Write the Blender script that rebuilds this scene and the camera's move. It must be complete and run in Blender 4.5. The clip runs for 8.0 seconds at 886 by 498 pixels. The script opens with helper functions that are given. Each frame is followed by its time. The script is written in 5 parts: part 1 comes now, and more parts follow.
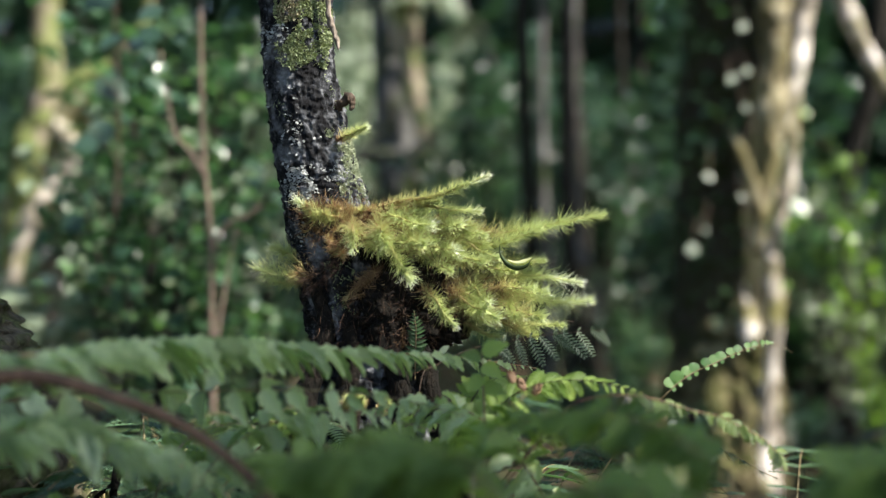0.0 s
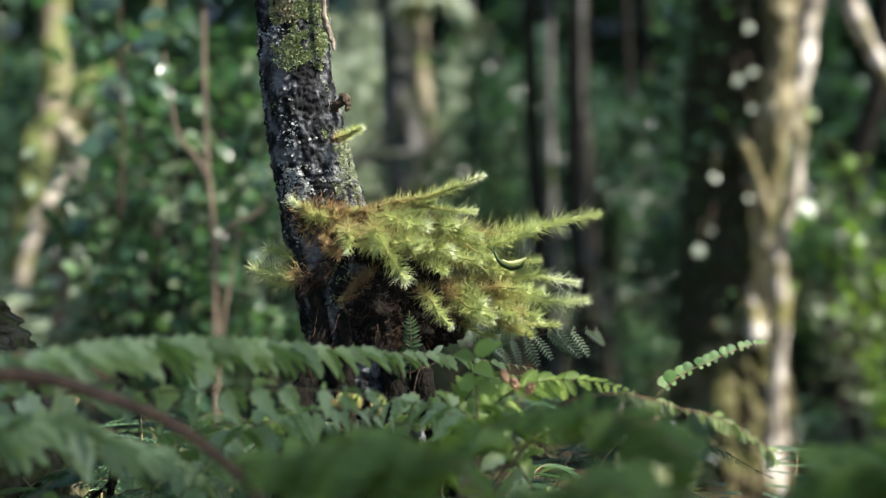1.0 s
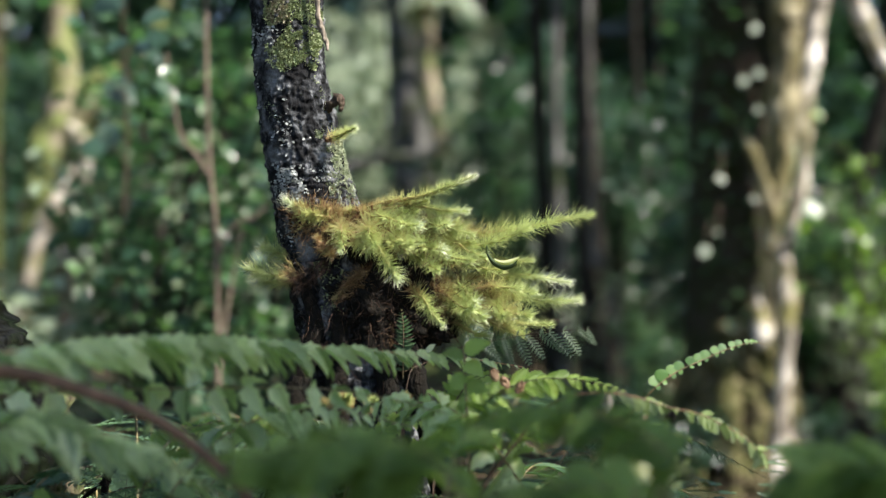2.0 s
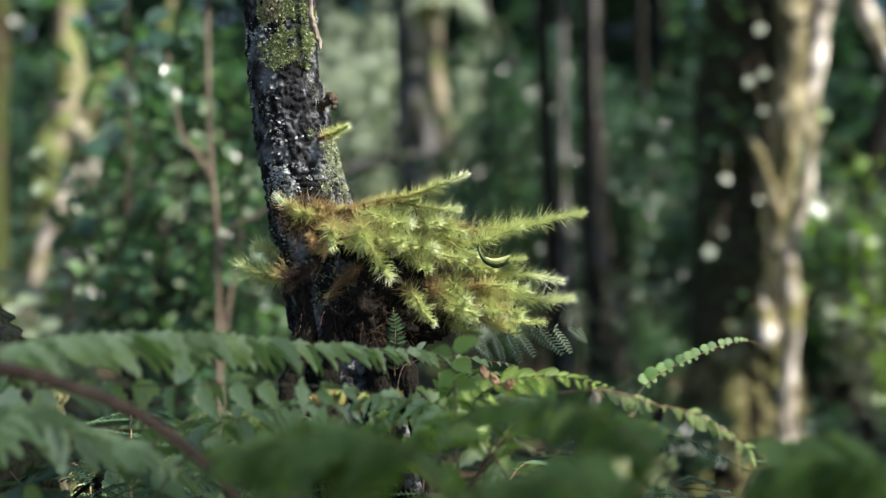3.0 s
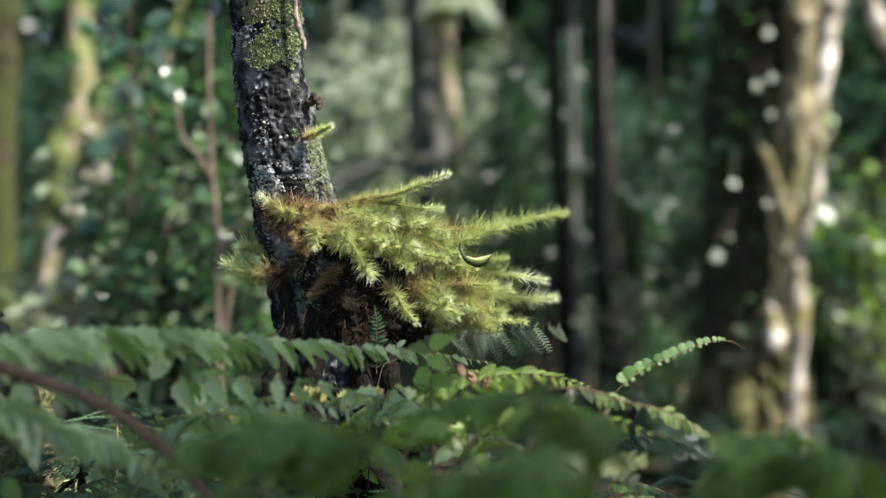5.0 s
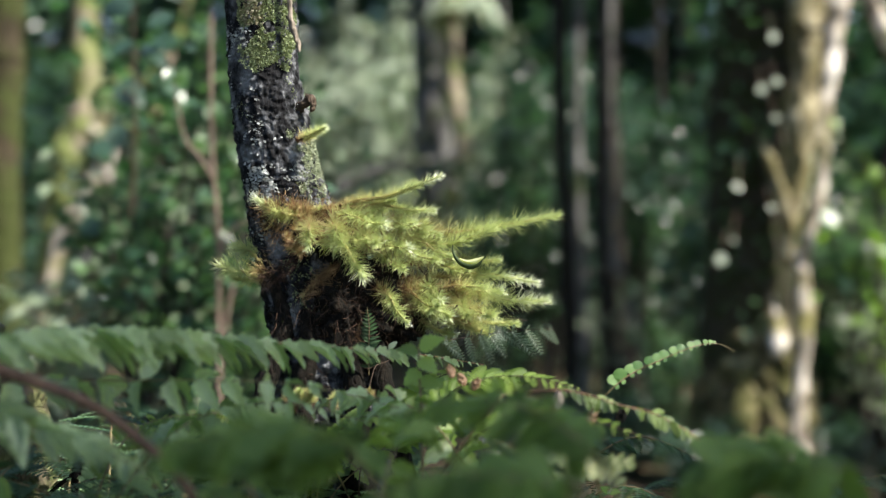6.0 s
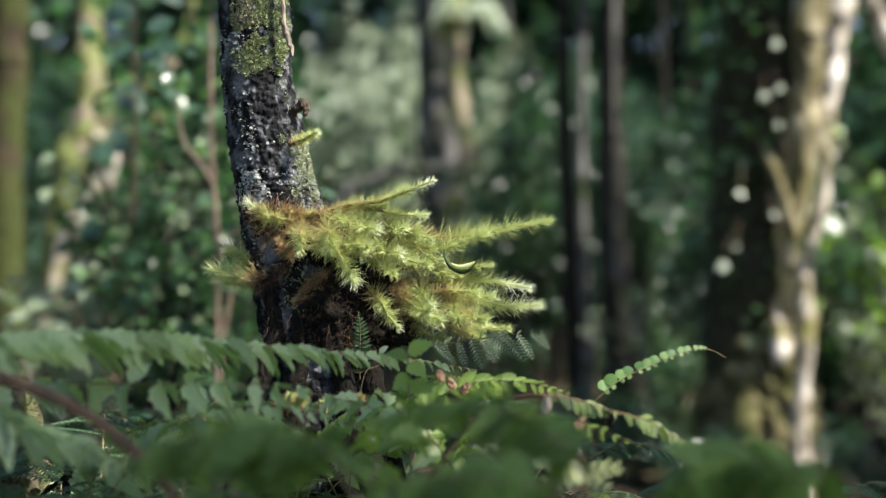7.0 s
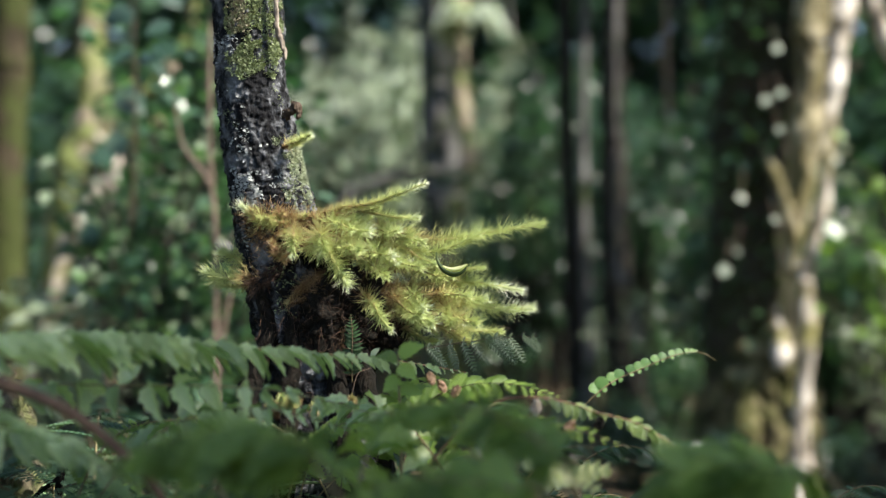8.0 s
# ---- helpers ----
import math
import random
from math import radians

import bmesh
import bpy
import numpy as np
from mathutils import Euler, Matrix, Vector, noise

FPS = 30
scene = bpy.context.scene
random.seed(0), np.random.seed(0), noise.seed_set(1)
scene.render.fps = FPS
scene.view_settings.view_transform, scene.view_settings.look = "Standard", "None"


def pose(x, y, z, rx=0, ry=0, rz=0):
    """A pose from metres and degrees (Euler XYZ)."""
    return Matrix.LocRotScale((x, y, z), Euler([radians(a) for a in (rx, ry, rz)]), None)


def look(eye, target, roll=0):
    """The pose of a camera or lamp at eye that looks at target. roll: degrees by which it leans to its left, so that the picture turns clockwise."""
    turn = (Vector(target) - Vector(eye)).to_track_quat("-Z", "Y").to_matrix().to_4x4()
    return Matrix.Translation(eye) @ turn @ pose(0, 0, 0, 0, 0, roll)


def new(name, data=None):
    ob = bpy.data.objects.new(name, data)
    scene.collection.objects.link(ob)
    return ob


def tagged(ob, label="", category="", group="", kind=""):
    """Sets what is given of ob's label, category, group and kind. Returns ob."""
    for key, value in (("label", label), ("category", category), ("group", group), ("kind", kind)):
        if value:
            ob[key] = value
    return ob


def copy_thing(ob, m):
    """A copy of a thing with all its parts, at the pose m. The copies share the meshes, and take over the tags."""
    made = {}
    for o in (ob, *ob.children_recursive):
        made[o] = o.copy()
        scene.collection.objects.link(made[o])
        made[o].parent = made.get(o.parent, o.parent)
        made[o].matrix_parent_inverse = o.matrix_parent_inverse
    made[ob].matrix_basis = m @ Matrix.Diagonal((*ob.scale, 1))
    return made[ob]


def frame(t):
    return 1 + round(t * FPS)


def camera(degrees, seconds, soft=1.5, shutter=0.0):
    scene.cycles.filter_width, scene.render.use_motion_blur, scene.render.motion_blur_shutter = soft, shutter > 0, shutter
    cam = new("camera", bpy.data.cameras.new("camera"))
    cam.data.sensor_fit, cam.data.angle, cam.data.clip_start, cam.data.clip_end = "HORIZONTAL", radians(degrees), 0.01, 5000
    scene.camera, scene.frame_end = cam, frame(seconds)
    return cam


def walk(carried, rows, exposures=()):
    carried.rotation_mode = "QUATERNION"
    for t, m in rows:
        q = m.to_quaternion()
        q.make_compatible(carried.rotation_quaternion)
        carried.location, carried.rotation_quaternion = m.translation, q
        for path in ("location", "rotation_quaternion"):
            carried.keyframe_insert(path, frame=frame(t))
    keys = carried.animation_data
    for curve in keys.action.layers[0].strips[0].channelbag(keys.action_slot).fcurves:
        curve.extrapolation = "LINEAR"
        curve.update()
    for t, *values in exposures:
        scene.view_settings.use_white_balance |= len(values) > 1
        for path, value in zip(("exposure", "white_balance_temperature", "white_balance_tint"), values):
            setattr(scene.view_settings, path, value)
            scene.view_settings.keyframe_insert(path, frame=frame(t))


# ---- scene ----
cam = camera(36.0, 8.0, soft=1.3)
cam.data.dof.use_dof = True
cam.data.dof.focus_distance = 2.2
cam.data.dof.aperture_fstop = 1.75
PATH = [
    (0, (-0.001, 0.205, 1.619), (-0.011, 2.204, 1.625), 0.2),
    (0.5, (0.011, 0.202, 1.618), (-0.006, 2.202, 1.625), 0.2),
    (1, (0.022, 0.197, 1.616), (-0.002, 2.197, 1.625), 0.1),
    (1.5, (0.035, 0.193, 1.615), (0.004, 2.193, 1.625), 0.1),
    (3, (0.075, 0.183, 1.609), (0.025, 2.182, 1.621), 0.2),
    (3.5, (0.089, 0.18, 1.607), (0.033, 2.179, 1.62), 0.2),
    (4, (0.102, 0.175, 1.605), (0.041, 2.174, 1.619), 0.3),
    (4.5, (0.115, 0.173, 1.602), (0.048, 2.172, 1.618), 0.3),
    (6, (0.15, 0.165, 1.601), (0.069, 2.163, 1.622), 0.7),
    (6.5, (0.161, 0.168, 1.601), (0.076, 2.166, 1.625), 0.8),
    (7, (0.172, 0.165, 1.599), (0.083, 2.163, 1.629), 0.9),
    (7.5, (0.182, 0.16, 1.599), (0.09, 2.158, 1.631), 1.0),
    (8, (0.19, 0.162, 1.597), (0.096, 2.16, 1.633), 1.0),
]
walk(cam, [(t, look(eye, target, roll)) for t, eye, target, roll in PATH])

walk_exposure = 1.49
scene.view_settings.exposure = walk_exposure

# ---- light: high sun through gaps of the canopy, from the right ----
SUN_EL, SUN_ROT = radians(49), radians(118)
SUN = Vector((math.sin(SUN_ROT) * math.cos(SUN_EL), math.cos(SUN_ROT) * math.cos(SUN_EL), math.sin(SUN_EL)))
world = bpy.data.worlds.new("sky")
scene.world = world
world.use_nodes = True
sky = world.node_tree.nodes.new("ShaderNodeTexSky")
sky.sky_type, sky.sun_disc, sky.sun_elevation, sky.sun_rotation = "NISHITA", False, SUN_EL, SUN_ROT
world.node_tree.nodes["Background"].inputs["Strength"].default_value = 0.105
world.node_tree.links.new(sky.outputs[0], world.node_tree.nodes["Background"].inputs["Color"])
sun = new("sun", bpy.data.lights.new("sun", "SUN"))
sun.data.energy, sun.data.angle, sun.data.color = 5.0, radians(0.5), (1.0, 0.95, 0.85)
sun.matrix_basis = look(SUN * 50, (0, 0, 0))


# ---- materials ----
def node_material(name):
    m = bpy.data.materials.new(name)
    m.use_nodes = True
    n = m.node_tree.nodes
    return m, n, m.node_tree.links, n["Principled BSDF"], n["Material Output"]


def ramp(nodes, stops):
    r = nodes.new("ShaderNodeValToRGB")
    e = r.color_ramp.elements
    e[0].position, e[0].color = stops[0][0], (*stops[0][1], 1)
    e[1].position, e[1].color = stops[-1][0], (*stops[-1][1], 1)
    for p, c in stops[1:-1]:
        x = e.new(p)
        x.color = (*c, 1)
    return r


def texture(nodes, links, kind, scale, detail=4.0, coord="Object"):
    c = nodes.new("ShaderNodeTexCoord")
    t = nodes.new("ShaderNodeTex" + kind)
    t.inputs["Scale"].default_value = scale
    if kind == "Noise":
        t.inputs["Detail"].default_value = detail
    links.new(c.outputs[coord], t.inputs["Vector"])
    return t


def leaf_material(name, stops, rough=0.4, through_light=0.35, per_object=False, blotch=30.0, glow=(1.9, 2.0, 0.9), gloss=0.65):
    """Leaf: colour varies from leaf to leaf and in blotches; light shines through it."""
    m, n, l, b, out = node_material(name)
    if per_object:
        src = n.new("ShaderNodeObjectInfo").outputs["Random"]
    else:
        src = n.new("ShaderNodeNewGeometry").outputs["Random Per Island"]
    t = texture(n, l, "Noise", blotch, 5)
    mix = n.new("ShaderNodeMath")
    mix.operation = "MULTIPLY_ADD"
    l.new(t.outputs["Fac"], mix.inputs[0])
    mix.inputs[1].default_value = 0.6
    off = n.new("ShaderNodeMath")
    off.operation = "MULTIPLY_ADD"
    l.new(src, off.inputs[0])
    off.inputs[1].default_value, off.inputs[2].default_value = 0.85, -0.22
    l.new(off.outputs[0], mix.inputs[2])
    r = ramp(n, stops)
    l.new(mix.outputs[0], r.inputs[0])
    l.new(r.outputs[0], b.inputs["Base Color"])
    b.inputs["Roughness"].default_value = rough
    b.inputs["Specular IOR Level"].default_value = gloss
    bump = n.new("ShaderNodeBump")
    bump.inputs["Strength"].default_value, bump.inputs["Distance"].default_value = 0.3, 0.004
    l.new(t.outputs["Fac"], bump.inputs["Height"])
    l.new(bump.outputs[0], b.inputs["Normal"])
    tr = n.new("ShaderNodeBsdfTranslucent")
    warm = n.new("ShaderNodeMix")
    warm.data_type, warm.blend_type = "RGBA", "MULTIPLY"
    warm.inputs["Factor"].default_value = 1.0
    l.new(r.outputs[0], warm.inputs["A"])
    warm.inputs["B"].default_value = (*glow, 1)
    l.new(warm.outputs["Result"], tr.inputs["Color"])
    sh = n.new("ShaderNodeMixShader")
    sh.inputs[0].default_value = through_light
    l.new(b.outputs[0], sh.inputs[1])
    l.new(tr.outputs[0], sh.inputs[2])
    l.new(sh.outputs[0], out.inputs["Surface"])
    return m


def bark_material(name, stops, scale=18.0, bump_d=0.01, rough=0.85, stretch=0.35, moss=None, moss_level=0.55, moss_scale=3.0):
    """Bark with drawn-out grain, cracks and, where given, moss in patches."""
    m, n, l, b, out = node_material(name)
    c = n.new("ShaderNodeTexCoord")
    mp = n.new("ShaderNodeMapping")
    mp.inputs["Scale"].default_value = (1, 1, stretch)
    l.new(c.outputs["Object"], mp.inputs["Vector"])
    t = n.new("ShaderNodeTexNoise")
    t.inputs["Scale"].default_value, t.inputs["Detail"].default_value, t.inputs["Roughness"].default_value = scale, 8, 0.65
    l.new(mp.outputs[0], t.inputs["Vector"])
    v = n.new("ShaderNodeTexVoronoi")
    v.feature = "DISTANCE_TO_EDGE"
    v.inputs["Scale"].default_value = scale * 1.3
    l.new(mp.outputs[0], v.inputs["Vector"])
    r = ramp(n, stops)
    l.new(t.outputs["Fac"], r.inputs[0])
    col = r.outputs[0]
    if moss:
        mt = texture(n, l, "Noise", moss_scale, 6)
        fine = texture(n, l, "Noise", 60, 3)
        mr = ramp(n, [(moss_level - 0.06, (0, 0, 0)), (moss_level + 0.06, (1, 1, 1))])
        l.new(mt.outputs["Fac"], mr.inputs[0])
        mc = ramp(n, [(0.3, tuple(x * 0.4 for x in moss)), (0.7, moss)])
        l.new(fine.outputs["Fac"], mc.inputs[0])
        mx = n.new("ShaderNodeMix")
        mx.data_type = "RGBA"
        l.new(mr.outputs[0], mx.inputs["Factor"])
        l.new(col, mx.inputs["A"])
        l.new(mc.outputs[0], mx.inputs["B"])
        col = mx.outputs["Result"]
    l.new(col, b.inputs["Base Color"])
    b.inputs["Roughness"].default_value = rough
    b.inputs["Specular IOR Level"].default_value = 0.2
    h = n.new("ShaderNodeMath")
    h.operation = "MULTIPLY_ADD"
    l.new(t.outputs["Fac"], h.inputs[0])
    h.inputs[1].default_value = 1.0
    l.new(v.outputs["Distance"], h.inputs[2])
    bump = n.new("ShaderNodeBump")
    bump.inputs["Strength"].default_value, bump.inputs["Distance"].default_value = 0.8, bump_d
    l.new(h.outputs[0], bump.inputs["Height"])
    l.new(bump.outputs[0], b.inputs["Normal"])
    return m


def age_material(name, stops, rough=0.5, through_light=0.4):
    """Shoots: brown where old, lime where young, by the age along the shoot."""
    m, n, l, b, out = node_material(name)
    a = n.new("ShaderNodeAttribute")
    a.attribute_name = "age"
    g = n.new("ShaderNodeNewGeometry")
    j = n.new("ShaderNodeMath")
    j.operation = "MULTIPLY_ADD"
    l.new(g.outputs["Random Per Island"], j.inputs[0])
    j.inputs[1].default_value = 0.16
    sub = n.new("ShaderNodeMath")
    sub.operation = "SUBTRACT"
    l.new(a.outputs["Fac"], sub.inputs[0])
    sub.inputs[1].default_value = 0.085
    l.new(sub.outputs[0], j.inputs[2])
    r = ramp(n, stops)
    l.new(j.outputs[0], r.inputs[0])
    l.new(r.outputs[0], b.inputs["Base Color"])
    b.inputs["Roughness"].default_value = rough
    tr = n.new("ShaderNodeBsdfTranslucent")
    l.new(r.outputs[0], tr.inputs["Color"])
    sh = n.new("ShaderNodeMixShader")
    sh.inputs[0].default_value = through_light
    l.new(b.outputs[0], sh.inputs[1])
    l.new(tr.outputs[0], sh.inputs[2])
    l.new(sh.outputs[0], out.inputs["Surface"])
    return m


DARK_BARK = bark_material("dark_bark", [(0.44, (0.003, 0.003, 0.004)), (0.54, (0.020, 0.021, 0.024)), (0.67, (0.15, 0.154, 0.166))], 48, 0.012, 0.85, 0.6, (0.19, 0.195, 0.208), 0.585, 20.0)
# Dark counterpart of the grey bark: forest shade put into the colour.
SHADE_BARK = bark_material("shade_dark_bark", [(0.3, (0.006, 0.006, 0.005)), (0.7, (0.035, 0.030, 0.024))], 14, 0.02, 0.95)
PALE_BARK = bark_material("pale_bark", [(0.38, (0.07, 0.055, 0.04)), (0.47, (0.38, 0.33, 0.27)), (0.62, (0.74, 0.68, 0.63))], 7, 0.02, 0.8, 0.45, (0.24, 0.22, 0.08), 0.58, 3.5)
# Mossy bark, its colour lowered for the big root that hangs in half shade.
WARM_BARK = bark_material("half_shade_mossy_bark", [(0.38, (0.04, 0.033, 0.018)), (0.48, (0.20, 0.17, 0.10)), (0.62, (0.44, 0.39, 0.27))], 7, 0.025, 0.85, 0.6, (0.18, 0.155, 0.07), 0.5, 4.5)
# Dark moss patches double as painted dappled shade on the slender trunk.
GREY_BARK = bark_material("dappled_grey_bark", [(0.34, (0.032, 0.029, 0.027)), (0.68, (0.17, 0.165, 0.16))], 5, 0.015, 0.85, 0.4, (0.05, 0.065, 0.03), 0.54, 2.2)
MOSSY_BARK = bark_material("mossy_bark", [(0.3, (0.10, 0.08, 0.05)), (0.7, (0.40, 0.33, 0.26))], 12, 0.02, 0.9, 0.4, (0.20, 0.235, 0.08), 0.46, 3.0)
STUMP_MOSS = bark_material("mossy_stump", [(0.35, (0.03, 0.025, 0.018)), (0.65, (0.18, 0.15, 0.10))], 40, 0.02, 0.9, 0.6, (0.14, 0.15, 0.06), 0.52, 22.0)
GREEN_BARK = bark_material("green_mossy_bark", [(0.3, (0.02, 0.016, 0.010)), (0.7, (0.075, 0.058, 0.034))], 12, 0.02, 0.9, 0.4, (0.055, 0.068, 0.018), 0.45, 4.0)
# Strong mottling of the mossy bark also paints sun dapples on the foot.
BROWN_MOSS = bark_material("dappled_mossy_bark", [(0.40, (0.015, 0.011, 0.006)), (0.5, (0.13, 0.105, 0.055)), (0.62, (0.38, 0.33, 0.19))], 6, 0.04, 0.9, 0.9, (0.09, 0.09, 0.03), 0.5, 6.0)
# Mossy bark dimmed in colour to keep the big trunk in shade.
DIM_MOSS = bark_material("shade_mossy_bark", [(0.3, (0.012, 0.011, 0.008)), (0.7, (0.06, 0.05, 0.035))], 30, 0.012, 0.9, 0.6, (0.035, 0.042, 0.014), 0.5, 9.0)
STEM_BROWN = bark_material("reddish_brown_stem", [(0.3, (0.09, 0.065, 0.05)), (0.7, (0.22, 0.165, 0.13))], 30, 0.003, 0.6)
PEEL = bark_material("peeling_bark", [(0.3, (0.08, 0.065, 0.05)), (0.7, (0.33, 0.27, 0.22))], 90, 0.004, 0.8)
STALK = bark_material("brown_fern_stalk", [(0.3, (0.16, 0.075, 0.04)), (0.7, (0.48, 0.26, 0.14))], 60, 0.002, 0.5)
GREEN_STALK = bark_material("green_brown_stalk", [(0.3, (0.10, 0.09, 0.04)), (0.7, (0.30, 0.22, 0.12))], 60, 0.002, 0.5)
# Humus, taken almost to black so its colour holds the shade under the shoots.
HUMUS = bark_material("shade_black_humus", [(0.35, (0.003, 0.003, 0.002)), (0.75, (0.012, 0.008, 0.005))], 60, 0.012, 0.95, 0.6)
RUST = leaf_material("rust_rootlets", [(0.1, (0.05, 0.024, 0.012)), (0.5, (0.22, 0.125, 0.055)), (0.95, (0.48, 0.34, 0.19))], 0.6, 0.25, glow=(1.2, 1.0, .8), gloss=.3)
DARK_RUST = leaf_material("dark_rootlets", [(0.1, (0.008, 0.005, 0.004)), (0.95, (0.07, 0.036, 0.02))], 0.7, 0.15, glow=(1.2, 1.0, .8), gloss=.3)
LICHEN = leaf_material("grey_white_lichen", [(0.1, (0.10, 0.105, 0.105)), (0.9, (0.33, 0.34, 0.335))], 0.9, 0.05)
MOSS = leaf_material("green_moss", [(0.1, (0.15, 0.18, 0.08)), (0.5, (0.24, 0.285, 0.145)), (0.95, (0.33, 0.37, 0.21))], 0.9, 0.1, glow=(1.2, 1.3, .8))
MOSS_TAN = leaf_material("tan_moss", [(0.1, (0.16, 0.14, 0.09)), (0.9, (0.42, 0.38, 0.27))], 0.9, 0.1, glow=(1.2, 1.1, .8))
# Brighter copy of the moss: sunlight on the trunk's right side put into colour.
MOSS_PALE = leaf_material("sunlit_pale_moss", [(0.1, (0.20, 0.23, 0.14)), (0.9, (0.38, 0.41, 0.29))], 0.9, 0.1, glow=(1.2, 1.3, .9))
NEEDLE = age_material("lime_needles", [(0.0, (0.12, 0.05, 0.02)), (0.10, (0.36, 0.22, 0.11)), (0.22, (0.48, 0.41, 0.18)), (0.5, (0.46, 0.515, 0.19)), (0.85, (0.55, 0.62, 0.28)), (0.97, (0.66, 0.71, 0.44)), (1.0, (0.82, 0.84, 0.70))])
# Dark and mid leaves are blued a little to suggest hazy distance.
LEAF_DARK = leaf_material("dark_glossy_leaf", [(0.1, (0.014, 0.034, 0.025)), (0.6, (0.031, 0.066, 0.044)), (0.95, (0.058, 0.108, 0.056))], 0.30, 0.25, glow=(1.5, 1.9, 1.1))
LEAF_MID = leaf_material("green_leaf", [(0.1, (0.022, 0.055, 0.028)), (0.6, (0.048, 0.105, 0.052)), (0.95, (0.105, 0.18, 0.065))], 0.33, 0.32, glow=(1.5, 1.85, 1.1))
LEAF_LIME = leaf_material("bright_green_leaf", [(0.1, (0.08, 0.16, 0.03)), (0.9, (0.20, 0.33, 0.06))], 0.35, 0.45)
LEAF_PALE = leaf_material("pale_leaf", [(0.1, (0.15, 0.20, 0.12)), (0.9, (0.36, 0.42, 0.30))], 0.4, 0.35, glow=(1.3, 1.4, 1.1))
# Leaf paled towards white so that its colour carries the far haze.
LEAF_HAZE = leaf_material("haze_pale_leaf", [(0.1, (0.23, 0.285, 0.205)), (0.9, (0.50, 0.56, 0.455))], 0.4, 0.35, glow=(1.3, 1.35, 1.1))
FERN_BLUE = leaf_material("blue_green_fern", [(0.1, (0.19, 0.26, 0.095)), (0.5, (0.37, 0.46, 0.19)), (0.95, (0.60, 0.65, 0.36))], 0.30, 0.32, True, glow=(1.6, 1.85, 1.05), gloss=0.95)
FERN_TEAL = leaf_material("teal_fern", [(0.1, (0.035, 0.08, 0.04)), (0.6, (0.06, 0.12, 0.06)), (0.95, (0.12, 0.19, 0.10))], 0.45, 0.3, True)
FERN_GREY = leaf_material("grey_green_fern", [(0.1, (0.04, 0.065, 0.038)), (0.9, (0.11, 0.145, 0.09))], 0.45, 0.3, True)
FERN_GREEN = leaf_material("green_fern", [(0.1, (0.085, 0.14, 0.027)), (0.6, (0.175, 0.26, 0.055)), (0.95, (0.28, 0.37, 0.10))], 0.42, 0.38, True, gloss=0.5)
FERN_BRIGHT = leaf_material("bright_fern", [(0.1, (0.05, 0.135, 0.028)), (0.9, (0.12, 0.235, 0.055))], 0.4, 0.4, True)
FERN_DEEP = leaf_material("deep_green_fern", [(0.1, (0.018, 0.045, 0.016)), (0.9, (0.05, 0.10, 0.035))], 0.5, 0.3, True, gloss=0.3)
FERN_MID = leaf_material("fresh_green_fern", [(0.1, (0.035, 0.07, 0.018)), (0.9, (0.15, 0.21, 0.055))], 0.45, 0.4, True)
FERN_PALE = leaf_material("pale_fern", [(0.1, (0.22, 0.32, 0.18)), (0.9, (0.40, 0.50, 0.34))], 0.45, 0.35, True)
FERN_LIME = leaf_material("yellowing_leaf", [(0.1, (0.36, 0.38, 0.18)), (0.9, (0.60, 0.60, 0.36))], 0.45, 0.4, True)
CURL_LEAF = leaf_material("dull_dark_leaf", [(0.1, (0.018, 0.03, 0.012)), (0.9, (0.045, 0.065, 0.028))], 0.7, 0.1, gloss=0.2)
DRY_LEAF = leaf_material("dry_brown_leaf", [(0.1, (0.07, 0.035, 0.02)), (0.9, (0.30, 0.18, 0.10))], 0.7, 0.15)
PALE_DRY = leaf_material("pale_dry_leaf", [(0.1, (0.28, 0.20, 0.14)), (0.9, (0.62, 0.52, 0.42))], 0.7, 0.25, glow=(1.2, 1.0, .8))
DARK_STALK = bark_material("dark_reddish_stalk", [(0.3, (0.035, 0.022, 0.015)), (0.7, (0.27, 0.15, 0.09))], 40, 0.002, 0.6)
DARK_TWIG = bark_material("dark_twig", [(0.3, (0.02, 0.014, 0.010)), (0.7, (0.10, 0.07, 0.05))], 90, 0.004, 0.8)
LITTER = bark_material("leaf_litter", [(0.3, (0.015, 0.012, 0.008)), (0.7, (0.10, 0.07, 0.04))], 12, 0.03, 0.9, 1.0, (0.03, 0.05, 0.015), 0.55, 1.5)


# ---- mesh helpers ----
def make_mesh(name, V, F, age=None, smooth=True):
    """A mesh from an array of corners and a list of arrays of faces (three or four corners each)."""
    me = bpy.data.meshes.new(name)
    F = [np.asarray(f, dtype=np.int32) for f in F if len(f)]
    me.vertices.add(len(V))
    me.vertices.foreach_set("co", np.asarray(V, dtype=np.float32).ravel())
    loops = np.concatenate([f.ravel() for f in F])
    totals = np.concatenate([np.full(len(f), f.shape[1], dtype=np.int32) for f in F])
    starts = np.concatenate([[0], np.cumsum(totals)[:-1]]).astype(np.int32)
    me.loops.add(len(loops))
    me.loops.foreach_set("vertex_index", loops)
    me.polygons.add(len(totals))
    me.polygons.foreach_set("loop_start", starts)
    me.polygons.foreach_set("use_smooth", np.full(len(totals), smooth))
    if age is not None:
        a = me.attributes.new("age", "FLOAT", "POINT")
        a.data.foreach_set("value", np.asarray(age, dtype=np.float32))
    me.update(calc_edges=True)
    return me


def join(pieces):
    """Joins (V, faces) pieces into one."""
    VV, FF, n = [], [], 0
    for V, F in pieces:
        VV.append(V)
        FF += [np.asarray(f) + n for f in F if len(f)]
        n += len(V)
    return np.concatenate(VV), FF


